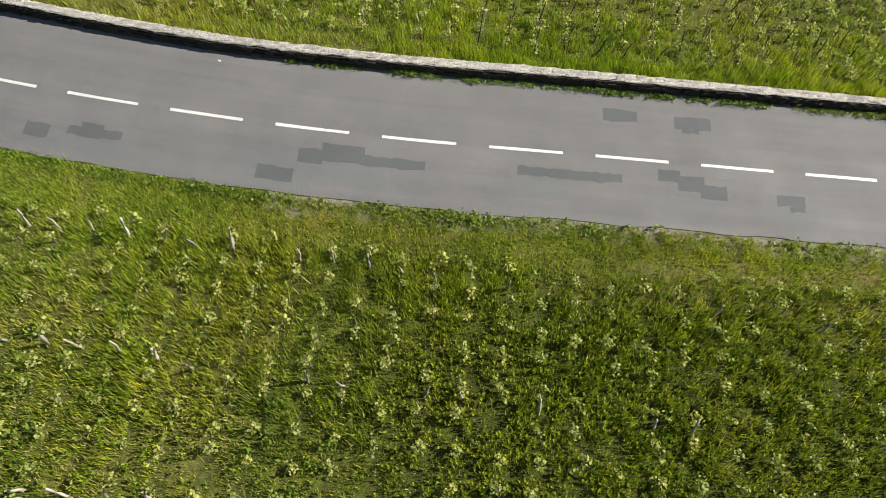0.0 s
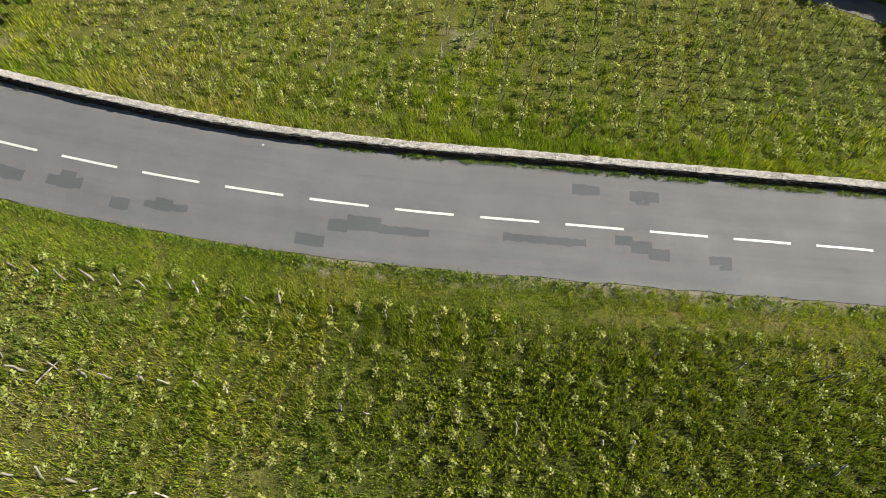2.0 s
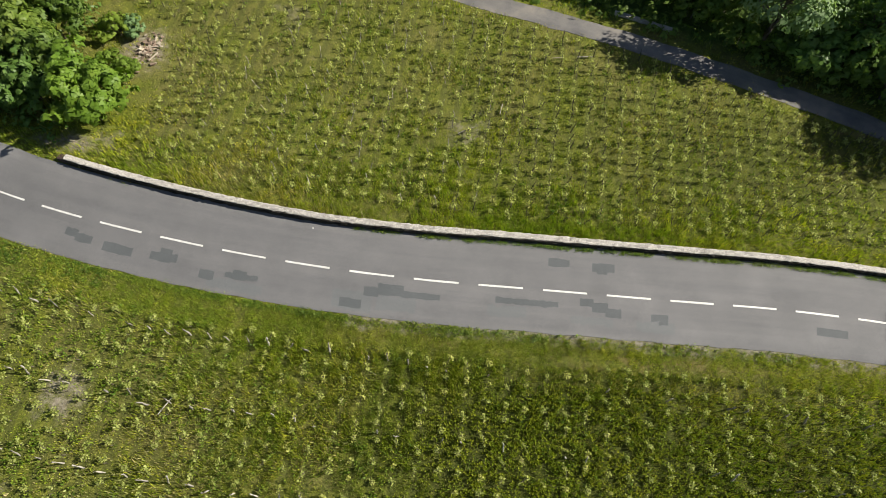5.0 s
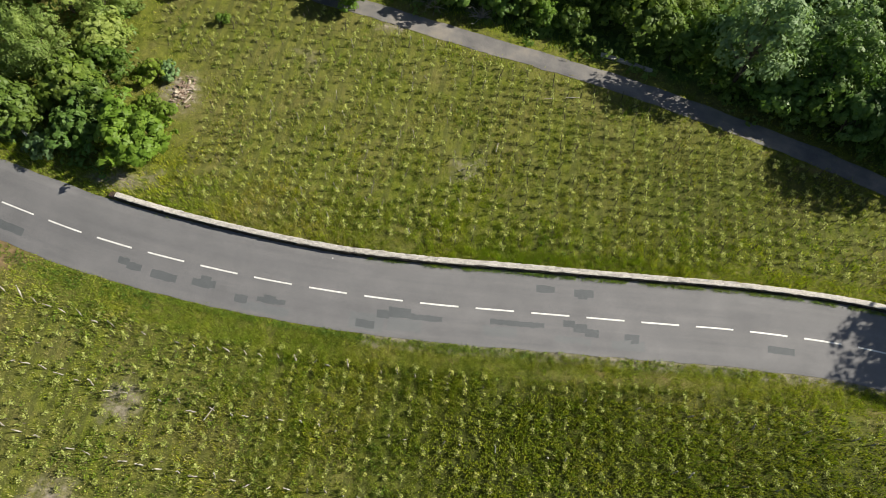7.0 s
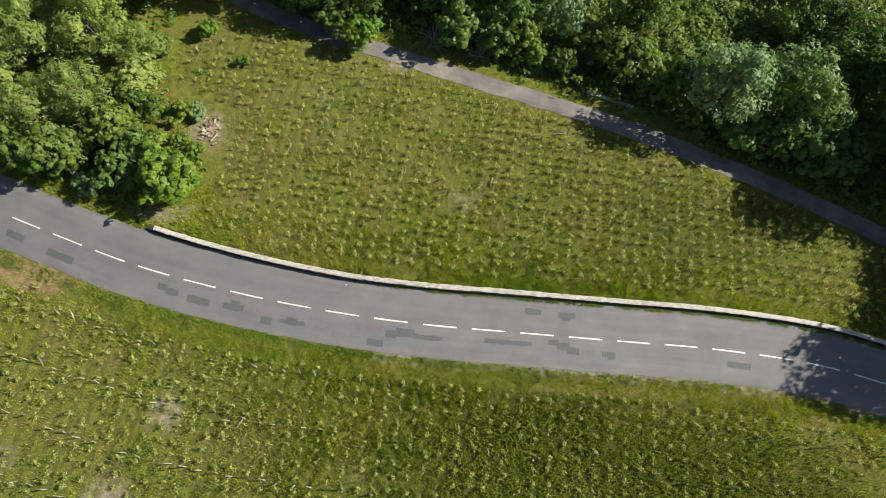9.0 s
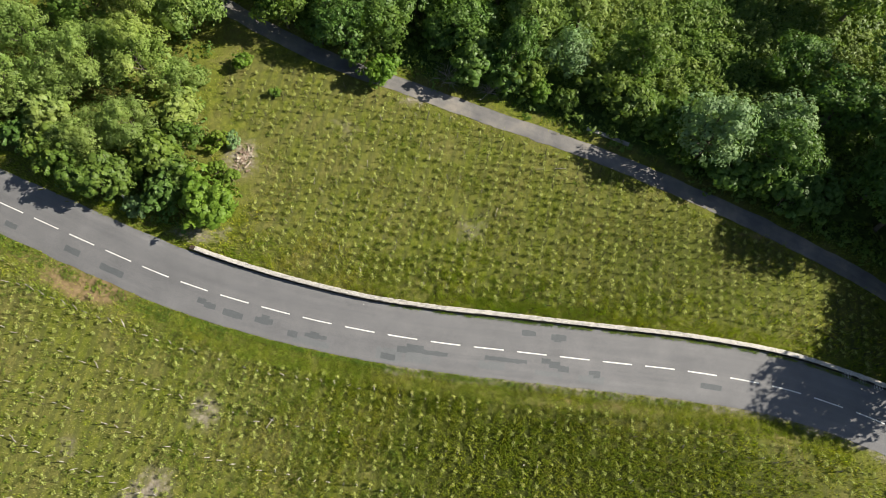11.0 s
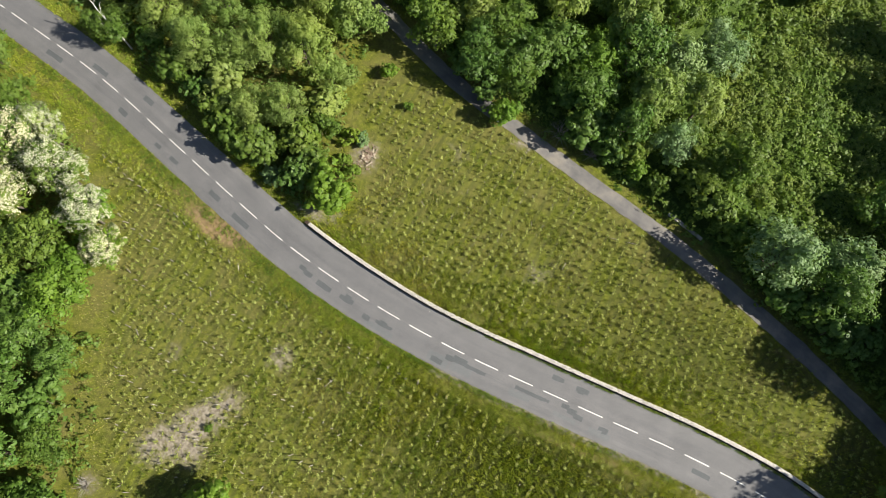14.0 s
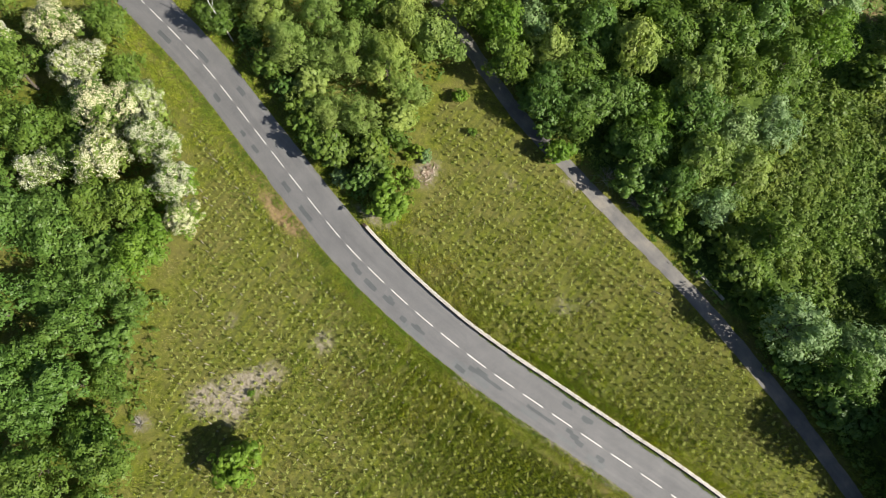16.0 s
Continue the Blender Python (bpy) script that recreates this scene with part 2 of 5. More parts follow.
M_VINE = leaf_mat("vine_leaves", [(0.0, (0.23, 0.27, 0.055)), (0.5, (0.4, 0.44, 0.12)), (1.0, (0.57, 0.58, 0.22))], 0.4, 0.6)
LEAVES = {
    "mid": leaf_mat("leaves_mid", [(0.0, (0.104, 0.174, 0.029)), (0.5, (0.128, 0.208, 0.034)), (1.0, (0.165, 0.246, 0.042))], 0.34, 0.5, 0.55, 0.3),
    "bright": leaf_mat("leaves_bright", [(0.0, (0.123, 0.225, 0.026)), (0.5, (0.150, 0.262, 0.032)), (1.0, (0.189, 0.306, 0.040))], 0.40, 0.5, 0.4, 0.4),
    "yellow": leaf_mat("leaves_yellow", [(0.0, (0.185, 0.262, 0.058)), (0.5, (0.225, 0.308, 0.075)), (1.0, (0.28, 0.365, 0.105))], 0.36, 0.5, 0.45, 0.3),
    "silver": leaf_mat("leaves_silver", [(0.0, (0.172, 0.268, 0.106)), (0.5, (0.205, 0.310, 0.130)), (1.0, (0.250, 0.358, 0.166))], 0.32, 0.5, 0.4, 0.4),
    "scrub": leaf_mat("leaves_scrub", [(0.0, (0.118, 0.188, 0.034)), (0.5, (0.145, 0.222, 0.040)), (1.0, (0.181, 0.262, 0.052))], 0.34, 0.55, 0.75, 0.22),
    "dark": leaf_mat("leaves_dark", [(0.0, (0.081, 0.158, 0.031)), (0.5, (0.101, 0.188, 0.037)), (1.0, (0.133, 0.228, 0.048))], 0.30, 0.45, 0.45, 0.3),
    "olive": leaf_mat("leaves_olive", [(0.0, (0.15, 0.235, 0.026)), (0.5, (0.175, 0.265, 0.032)), (1.0, (0.21, 0.305, 0.046))], 0.34, 0.6, 0.2, 0.8),
}
M_BLOSSOM = leaf_mat("white_blossom", [(0.0, (0.46, 0.46, 0.31)), (0.5, (0.59, 0.58, 0.43)), (1.0, (0.7, 0.69, 0.54))], 0.2, 0.6)
M_DEADWOOD = leaf_mat("dead_twigs", [(0.0, (0.2, 0.18, 0.16)), (0.6, (0.34, 0.31, 0.28)), (1.0, (0.5, 0.47, 0.43))], 0.05, 0.8)

M_WITHERED = leaf_mat("withered_needles", [(0.0, (0.07, 0.06, 0.04)), (0.6, (0.14, 0.12, 0.085)), (1.0, (0.22, 0.19, 0.14))], 0.1, 0.8)

# ---- mesh helpers ----
def mesh_np(name, verts, faces, normals=None):
    """A mesh from an array of places and one of faces that all have the same number of corners; normals round its shading."""
    verts, faces = np.asarray(verts, np.float32), np.asarray(faces, np.int32)
    me = bpy.data.meshes.new(name)
    n, k = faces.shape
    me.vertices.add(len(verts))
    me.vertices.foreach_set("co", verts.ravel())
    me.loops.add(n * k)
    me.loops.foreach_set("vertex_index", faces.ravel())
    me.polygons.add(n)
    me.polygons.foreach_set("loop_start", np.arange(0, n * k, k, dtype=np.int32))
    me.update(calc_edges=True)
    if normals is not None:
        me.polygons.foreach_set("use_smooth", np.ones(n, bool))
        normals = np.asarray(normals, np.float32)
        me.normals_split_custom_set_from_vertices(normals / np.linalg.norm(normals, axis=1, keepdims=True))
    return me


def part(name, data, material, parent=None, label=""):
    """Links a mesh, or a bmesh, as one object under a thing or a part."""
    if isinstance(data, bmesh.types.BMesh):
        me = bpy.data.meshes.new(name)
        data.to_mesh(me)
        data.free()
        data = me
    if not data.materials:
        data.materials.append(material)
    ob = new(name, data)
    ob.parent = parent
    return tagged(ob, label)


def thing(name, m, label, category, group="", kind=""):
    ob = new(name)
    ob.empty_display_size = 0.2
    ob.matrix_basis = m
    return tagged(ob, label, category, group, kind)


def tube(rings):
    """Vertices and quads of a tube through rings of (centre, radius), six-sided."""
    k, vs, fs = 6, [], []
    for i, (c, r) in enumerate(rings):
        ahead = Vector(rings[min(i + 1, len(rings) - 1)][0]) - Vector(rings[max(i - 1, 0)][0])
        q = ahead.to_track_quat("Z", "Y")
        for j in range(k):
            a = 2 * math.pi * j / k
            vs.append(Vector(c) + q @ Vector((r * math.cos(a), r * math.sin(a), 0)))
        if i:
            b = (i - 1) * k
            fs += [(b + j, b + (j + 1) % k, b + k + (j + 1) % k, b + k + j) for j in range(k)]
    return vs, fs


def join(pieces):
    vs, fs = [], []
    for v, f in pieces:
        o = len(vs)
        vs += list(v)
        fs += [tuple(i + o for i in q) for q in f]
    return np.array(vs), np.array(fs)


def leaf_cloud(rng, c, nrm, size, aspect=0.6):
    """Kite-shaped leaves at c, facing nrm, each folded a little along its middle."""
    n = len(c)
    nrm = nrm / np.linalg.norm(nrm, axis=1, keepdims=True)
    t = np.cross(nrm, rng.normal(size=(n, 3)))
    t /= np.linalg.norm(t, axis=1, keepdims=True)
    b = np.cross(nrm, t)
    s = np.broadcast_to(np.asarray(size), (n,))[:, None]
    drop = nrm * s * 0.12
    v = np.stack([c - t * s * 0.5, c + b * s * aspect * 0.5 - drop, c + t * s * 0.5, c - b * s * aspect * 0.5 - drop], 1).reshape(-1, 3)
    return v, np.arange(4 * n).reshape(n, 4)


def box_bm(sx, sy, sz, rng=None, jitter=0.0, bevel=0.0):
    """A block on its base, bevelled, with corners pushed about."""
    bm = bmesh.new()
    bmesh.ops.create_cube(bm, size=1.0)
    for v in bm.verts:
        v.co = Vector((v.co.x * sx, v.co.y * sy, (v.co.z + 0.5) * sz))
    if bevel:
        bmesh.ops.bevel(bm, geom=list(bm.edges), offset=bevel, segments=1, affect="EDGES")
    if rng is not None:
        for v in bm.verts:
            v.co += Vector(rng.normal(0, jitter, 3))
    return bm

# ---- the lie of the land ----
ROAD_POINTS = [(-140, 22), (-110, 20.6), (-85, 18.2), (-71.5, 15.95), (-58.9, 13.2), (-46.5, 9.4), (-34.1, 5.5), (-25.7, 3.1), (-17.2, 1.5), (-8.6, 0.47), (0, 0), (8.6, 0), (17.3, 0.05), (25.9, 0.12), (34.5, -0.3), (40.5, -1.3), (47, -3.0), (60, -7.5), (80, -16), (120, -36)]


BANK_AT = (-40, -20, -9, -3.3, 0, 3.0, 4.5, 12, 18, 24, 34, 60)
BANK_UP = (-0.7, -0.75, -0.9, -0.78, 0, 0.68, 0.6, -0.1, -0.4, -0.65, -1.2, -1.5)


def road_y(x):
    return np.interp(x, ROAD_X, ROAD_Y)


def land(x, y):
    """Height of the slope."""
    x, y = np.asarray(x, float), np.asarray(y, float)
    xc = np.clip(x, -90, 60)
    far = np.clip(np.maximum(np.abs(x - xc), np.maximum(np.abs(y) - 90, 0)) / 400, 0, 1)
    z = -0.06 * xc + 0.06 * np.clip(y, -90, 110) - 0.00028 * xc * xc - (x - xc) * 0.03 * (1 - far)
    # the road is banked, with its upper lane and the wall's foot high above the lower verge
    return z + np.interp(y - road_y(x), BANK_AT, BANK_UP) * (1 - far)


def spline(points, step=0.5):
    """A smooth line through points, resampled at even steps."""
    p = np.array(points, float)
    p = np.vstack([2 * p[0] - p[1], p, 2 * p[-1] - p[-2]])
    out = []
    for a, b, c, d in zip(p, p[1:], p[2:], p[3:]):
        n = max(2, int(np.linalg.norm(c - b) / 0.2))
        u = np.linspace(0, 1, n, endpoint=False)[:, None]
        out.append(0.5 * (2 * b + (c - a) * u + (2 * a - 5 * b + 4 * c - d) * u**2 + (3 * b - a - 3 * c + d) * u**3))
    q = np.vstack([*out, p[-2:-1]])
    s = np.r_[0, np.cumsum(np.linalg.norm(np.diff(q, axis=0), axis=1))]
    u = np.arange(0, s[-1], step)
    return np.stack([np.interp(u, s, q[:, 0]), np.interp(u, s, q[:, 1])], 1)


ROAD_X, ROAD_Y = spline(ROAD_POINTS, 0.5).T


class Line:
    """A line on the ground with places along it (metres from its zero) and offsets to its left."""
    def __init__(self, points, zero=None):
        self.p = spline(points, 0.25)
        d = np.gradient(self.p, axis=0)
        self.t = d / np.linalg.norm(d, axis=1, keepdims=True)
        self.n = np.stack([-self.t[:, 1], self.t[:, 0]], 1)
        self.s = np.r_[0, np.cumsum(np.linalg.norm(np.diff(self.p, axis=0), axis=1))]
        if zero is not None:
            self.s -= self.s[np.argmin(np.linalg.norm(self.p - zero, axis=1))]

    def at(self, s, off=0.0):
        s = np.asarray(s, float)
        g = [np.interp(s, self.s, a) for a in (*self.p.T, *self.n.T)]
        return np.stack([g[0] + g[2] * off, g[1] + g[3] * off], -1)

    def turn(self, s):
        return math.atan2(np.interp(s, self.s, self.t[:, 1]), np.interp(s, self.s, self.t[:, 0]))

    def offset(self, x, y):
        """Metres to the left of the line (negative: to its right), for arrays of places."""
        x, y = np.ravel(x), np.ravel(y)
        p, n = self.p[::4], self.n[::4]
        out = np.empty(len(x))
        for i in range(0, len(x), 4000):
            q = np.stack([x[i:i + 4000], y[i:i + 4000]], 1)
            # the nearest of every fourth point first, then its neighbours
            rough_k = np.argmin(((q[:, None] - p[None, ::4]) ** 2).sum(2), axis=1) * 4
            near = np.clip(rough_k[:, None] + np.arange(-5, 6)[None], 0, len(p) - 1)
            d = q[:, None] - p[near]
            best = np.argmin((d**2).sum(2), axis=1)
            k = near[np.arange(len(q)), best]
            dd = d[np.arange(len(q)), best]
            side = np.sign((dd * n[k]).sum(1))
            out[i:i + 4000] = side * np.linalg.norm(dd, axis=1)
        return out


ROAD = Line(ROAD_POINTS, (0, 0))
LANE = Line([(-60, 52.4), (-34, 40.4), (-18, 33.2), (-6, 29.7), (3.2, 27.2), (9.6, 25.6), (15.4, 24.1), (21.2, 22.3), (27, 20.35), (32.8, 18.3), (38.4, 16.05), (45, 13.2), (52, 9.4), (60, 3.5), (66, -3)], (15.4, 23.8))


def lane_y(x):
    o = np.argsort(LANE.p[:, 0])
    return np.interp(x, LANE.p[o, 0], LANE.p[o, 1])


def strip(line, s0, s1, left, right, lift, step=0.5, cross=5, rag=0.0, seed=0, skirt=0.0):
    """A sheet along a line, between two offsets, lying just above the land; its edges may be ragged."""
    rng = np.random.default_rng(seed)
    s = np.arange(s0, s1 + step / 2, step)
    kernel = np.ones(3) / 3
    rl, rr = (np.convolve(rng.normal(0, rag, len(s)), kernel, "same") for _ in range(2))
    u = np.linspace(0, 1, cross)
    off = (right + rr)[:, None] * (1 - u) + (left + rl)[:, None] * u
    xy = np.stack([line.at(s, 0.0)[:, None, k] + (line.at(s, 1.0) - line.at(s, 0.0))[:, None, k] * off for k in (0, 1)], -1)
    z = land(xy[..., 0], xy[..., 1]) + lift
    if skirt:
        # a thin edge turned down into the soil
        xy, off = np.concatenate([xy[:, :1], xy, xy[:, -1:]], 1), np.concatenate([off[:, :1], off, off[:, -1:]], 1)
        z, cross = np.concatenate([z[:, :1] - skirt, z, z[:, -1:] - skirt], 1), cross + 2
    v = np.concatenate([xy, z[..., None]], -1).reshape(-1, 3)
    i = np.arange(len(s) - 1)[:, None] * cross + np.arange(cross - 1)[None]
    i = i.ravel()
    me = mesh_np("strip", v, np.stack([i, i + cross, i + cross + 1, i + 1][::-1], 1))
    me.polygons.foreach_set("use_smooth", np.full(len(me.polygons), not skirt))
    uv = me.uv_layers.new(name="UVMap")
    idx = np.empty(len(me.loops), np.int32)
    me.loops.foreach_get("vertex_index", idx)
    flat = np.stack([np.repeat(s, cross), off.ravel()], 1)
    uv.data.foreach_set("uv", flat[idx].astype(np.float32).ravel())
    return me


def blob(x, y, spots):
    """Sum of soft spots (x, y, radius along x, radius along y, strength)."""
    out = np.zeros(np.shape(x))
    for cx, cy, rx, ry, k in spots:
        out = out + k * np.exp(-(((x - cx) / rx) ** 2 + ((y - cy) / ry) ** 2))
    return out


DRY = [(-20.7, -9.1, 1.9, 2.2, 0.95), (-23.6, -16.0, 2.0, 2.2, 0.85), (-25.4, -18.6, 2.2, 2.2, 0.95), (-27.0, -21.6, 2.6, 2.6, 1.05), (-29.4, -24, 2.2, 2.2, 1.0), (-24.4, -22.8, 1.8, 1.6, 0.8), (-32.4, -13.6, 1.6, 1.6, 0.7), (-33.6, -30, 1.8, 1.6, 0.9), (-22.7, 17.6, 2.2, 3.2, 1.0), (-25.2, 8.0, 2.8, 1.1, 1.2), (-22.4, 9.2, 0.6, 1.4, 0.8), (-5, 28, 2.2, 0.9, 1.0), (-12.5, 23.3, 3.0, 1.6, 0.5), (3, 12.4, 2.0, 3.0, 0.55), (-10, 19, 5, 4, 0.3), (9, 14, 5, 5, 0.3), (-15, -18, 6, 5, 0.35)]
SANDY = [(-34.2, 1.2, 3.4, 1.0, 2.6), (-37.6, 2.5, 3.0, 0.8, 1.8), (-41.5, 4.0, 3.0, 0.7, 1.1), (5, -4.6, 8, 0.5, 0.5), (12, -4.5, 4, 0.5, 0.7), (-30.5, -1.2, 2.5, 0.9, 0.6), (20, -4.3, 7, 0.7, 0.75), (36, -5.4, 3, 0.7, 0.8), (1.5, -4.0, 6, 0.5, 0.5), (-47, 5.4, 4, 0.8, 0.7), (30.5, 17.4, 2.2, 0.7, 0.8), (34.2, 16.0, 2.2, 0.7, 0.8), (26, 18.9, 2.5, 0.6, 0.6), (16, 78, 5, 3, 1.2)]


def dryness(x, y):
    return blob(x, y, DRY) + blob(x, y, SANDY)


# ---- vine rows and where they stand ----
def post_line(x):
    """The first line of posts below the road; the others run along with it."""
    return np.interp(x, [-60, -45, -30, -22, -15, -8, 4, 46], [5.8, 1.8, -2.2, -3.9, -4.8, -5.15, -5.8, -8.2])


def level_line(x):
    return -0.055 * np.asarray(x)


def south_vines(x, y):
    edge = np.interp(y, [-60, -33, -12, -2, 8], [-20, -29.5, -41.5, -47, -58])
    return (ROAD.offset(x, y).reshape(np.shape(x)) < -4.7) & (x > edge) & (y > -58) & (x < 46)


def north_vines(x, y):
    left = np.interp(y, [3, 12, 20, 24, 34], [-20, -20.5, -20, -27, -25])
    return (ROAD.offset(x, y).reshape(np.shape(x)) > 4.9) & (LANE.offset(x, y).reshape(np.shape(x)) < -1.9) & (x > left) & (x < 47) & (y < 30.5 - 0.12 * (x + 20))


def from_row(x, y, rows):
    """Metres from the nearest vine row."""
    u = (x - rows[2] * (y - rows[1]) - rows[0]) / ROW_GAP
    return np.abs(u - np.round(u)) * ROW_GAP


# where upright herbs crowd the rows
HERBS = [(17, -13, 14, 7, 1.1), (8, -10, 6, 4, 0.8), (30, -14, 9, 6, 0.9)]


# ---- ground ----
def axis(lo, hi, reach):
    fine = np.arange(lo, hi + 0.5, 1.0)
    out = np.array([2, 5, 10, 18, 30, 50, 80, 130, 220, 400, 800, 1500, reach])
    return np.concatenate([lo - out[::-1], fine, hi + out])


gx, gy = np.meshgrid(axis(-100, 62, 3000), axis(-62, 92, 3000), indexing="ij")
road_off = ROAD.offset(gx, gy).reshape(gx.shape)
lane_off = LANE.offset(gx, gy).reshape(gx.shape)
free = np.clip((np.minimum(np.abs(road_off) - 4.2, np.abs(lane_off) - 2.2)) / 2, 0, 1)
rough = np.array([noise.fractal(Vector((a * 0.35, b * 0.35, 0)), 1.0, 2.0, 3) for a, b in zip(gx.ravel(), gy.ravel())]).reshape(gx.shape)
gz = land(gx, gy) + free * rough * 0.10 - 0.12 * ((road_off > -1.6) & (road_off < 2.5))
ny = gx.shape[1]
gi = (np.arange(gx.shape[0] - 1)[:, None] * ny + np.arange(ny - 1)[None]).ravel()
ground_me = mesh_np("ground", np.stack([gx, gy, gz], -1).reshape(-1, 3), np.stack([gi, gi + ny, gi + ny + 1, gi + 1], 1))
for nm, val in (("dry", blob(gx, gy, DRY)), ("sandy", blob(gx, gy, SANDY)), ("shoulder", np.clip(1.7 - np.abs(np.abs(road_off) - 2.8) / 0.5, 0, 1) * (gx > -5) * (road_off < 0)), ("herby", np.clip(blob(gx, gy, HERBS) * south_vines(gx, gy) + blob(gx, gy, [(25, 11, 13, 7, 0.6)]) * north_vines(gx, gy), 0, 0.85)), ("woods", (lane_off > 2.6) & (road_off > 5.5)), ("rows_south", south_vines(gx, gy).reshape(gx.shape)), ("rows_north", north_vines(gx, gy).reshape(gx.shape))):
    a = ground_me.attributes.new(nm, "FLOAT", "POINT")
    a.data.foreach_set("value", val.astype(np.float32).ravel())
ground_me.polygons.foreach_set("use_smooth", np.ones(len(ground_me.polygons), bool))
ground = tagged(part("ground", ground_me, M_GROUND), "grassy sloping vineyard ground with dry straw and bare earth", "ground", kind="structure")

# ---- road, its paint and its patches ----
road = tagged(part("road", strip(ROAD, -130, 110, 3.1, -2.76, 0.035, 0.5, 9, 0.05, 3, 0.15), M_ASPHALT), "worn grey asphalt country road with a broken white centre line", "road", kind="structure")
for k in range(-24, 20):
    part("lane_dash", strip(ROAD, k * 4.33, k * 4.33 + 3.0, 0.062, -0.062, 0.041, 0.5, 2, 0.006, k + 50), M_PAINT, road, "white painted centre dash" if k == 0 else "")
PATCHES = [
    [(-4.7, -3.3, -1.73, -2.32)],
    [(-3.2, -2.2, -0.84, -1.43), (-2.3, -0.6, -0.55, -1.26), (-0.7, 1.8, -0.87, -1.28)],
    [(5.5, 9.7, -0.69, -1.08)],
    [(11.2, 12.1, -0.35, -0.84), (12, 13.1, -0.55, -1.15), (12.9, 14, -0.84, -1.42)],
    [(16, 17.2, -0.97, -1.43), (16.5, 17.15, -1.42, -1.64)],
    [(9, 10.4, 2.15, 1.62)],
    [(12, 13.5, 2.05, 1.50), (12.3, 13, 1.52, 1.32)],
    [(-12.4, -11.8, -1.33, -1.68), (-11.9, -11, -1.11, -1.73), (-11.1, -10.2, -1.28, -1.64)],
    [(-14.1, -13.1, -1.46, -2.04)],
    [(-17.6, -16.9, -1.02, -1.55), (-17, -16.2, -0.66, -1.59), (-16.3, -15.8, -0.89, -1.46)],
    [(-20.9, -18.8, -1.11, -1.73)],
    [(-23.7, -22.8, -0.84, -1.33), (-22.9, -21.7, -1.02, -1.55)],
    [(27.4, 29.6, -0.89, -1.42)],
    [(-34.5, -31.8, -1.24, -1.86)],
    [(-38.8, -37, -1.06, -1.68)],
    [(-46, -44.6, -1.33, -1.86)],
    [(-48.8, -47.8, -1.33, -1.86)],
    [(-56, -54.5, -1.15, -1.77)],
    [(-54.2, -52.6, 2.10, 1.40)],
    [(-63, -60.4, 1.00, 0.40)],
    [(-70, -67.2, -1.06, -1.68)],
]
for k, cuts in enumerate(PATCHES):
    vs, fs, o = [], [], 0
    for j, (a, b, l, r) in enumerate(cuts):
        me = strip(ROAD, a, b, l, r, 0.0385 + 0.0012 * j, 0.09, 5, 0.04, 10 * k + j)
        co = np.empty(3 * len(me.vertices), np.float32)
        me.vertices.foreach_get("co", co)
        vs.append(co.reshape(-1, 3))
        fs += [[i + o for i in q.vertices] for q in me.polygons]
        o += len(me.vertices)
    part("asphalt_patch", mesh_np("asphalt_patch", np.vstack(vs), np.array(fs)), M_PATCH, road, "darker square-cut repair patch" if k == 0 else "")
for k, (a, b, l, r) in enumerate([(-5.2, -2.6, -1.25, -2.45), (-2.3, 0.3, -1.32, -2.2), (5.0, 7.6, -1.2, -1.9), (15.0, 17.6, -1.5, -2.2), (-13.5, -9.8, -1.8, -2.45), (10.6, 13.4, -1.5, -2.0)]):
    part("worn_patch", strip(ROAD, a, b, l, r, 0.0372, 0.1, 6, 0.09, 900 + k), M_FADED, road, "faded bluish-grey older repair" if k == 0 else "")
part("paint_spot", strip(ROAD, -7.3, -7.15, 2.5, 2.40, 0.041, 0.06, 3, 0.02, 5), M_PAINT, road, "spilled white paint spot")
lane = tagged(part("lane", strip(LANE, -75, 62, 0.98, -1.12, 0.03, 0.5, 5, 0.08, 8, 0.12), M_LANE), "narrow grey farm lane beside the vines", "lane", kind="structure")

# ---- trees ----
def leaf_tris(rng, c, nrm, size):
    """Three-cornered leaves at c, facing nrm, for foliage that is seen from afar."""
    n = len(c)
    nrm = nrm / np.linalg.norm(nrm, axis=1, keepdims=True)
    t = np.cross(nrm, rng.normal(size=(n, 3)))
    t /= np.linalg.norm(t, axis=1, keepdims=True)
    b = np.cross(nrm, t)
    s = np.broadcast_to(np.asarray(size), (n,))[:, None]
    w = rng.uniform(0.3, 0.5, (n, 1))
    v = np.stack([c - t * s * 0.45 - b * s * w, c - t * s * 0.35 + b * s * w, c + t * s * 0.65 + b * s * rng.normal(0, 0.15, (n, 1))], 1).reshape(-1, 3)
    return v, np.arange(3 * n).reshape(n, 3)[:, ::-1]


def limb_path(rng, start, end, r0, r1, n=5, wander=0.12):
    a, b = np.array(start, float), np.array(end, float)
    span = np.linalg.norm(b - a)
    out = []
    for i in range(n + 1):
        u = i / n
        p = a + (b - a) * u + rng.normal(0, wander * span * u * (1 - u) * 2, 3)
        p[2] += 0.08 * span * math.sin(u * math.pi)
        out.append((tuple(p), r0 + (r1 - r0) * u))
    return out


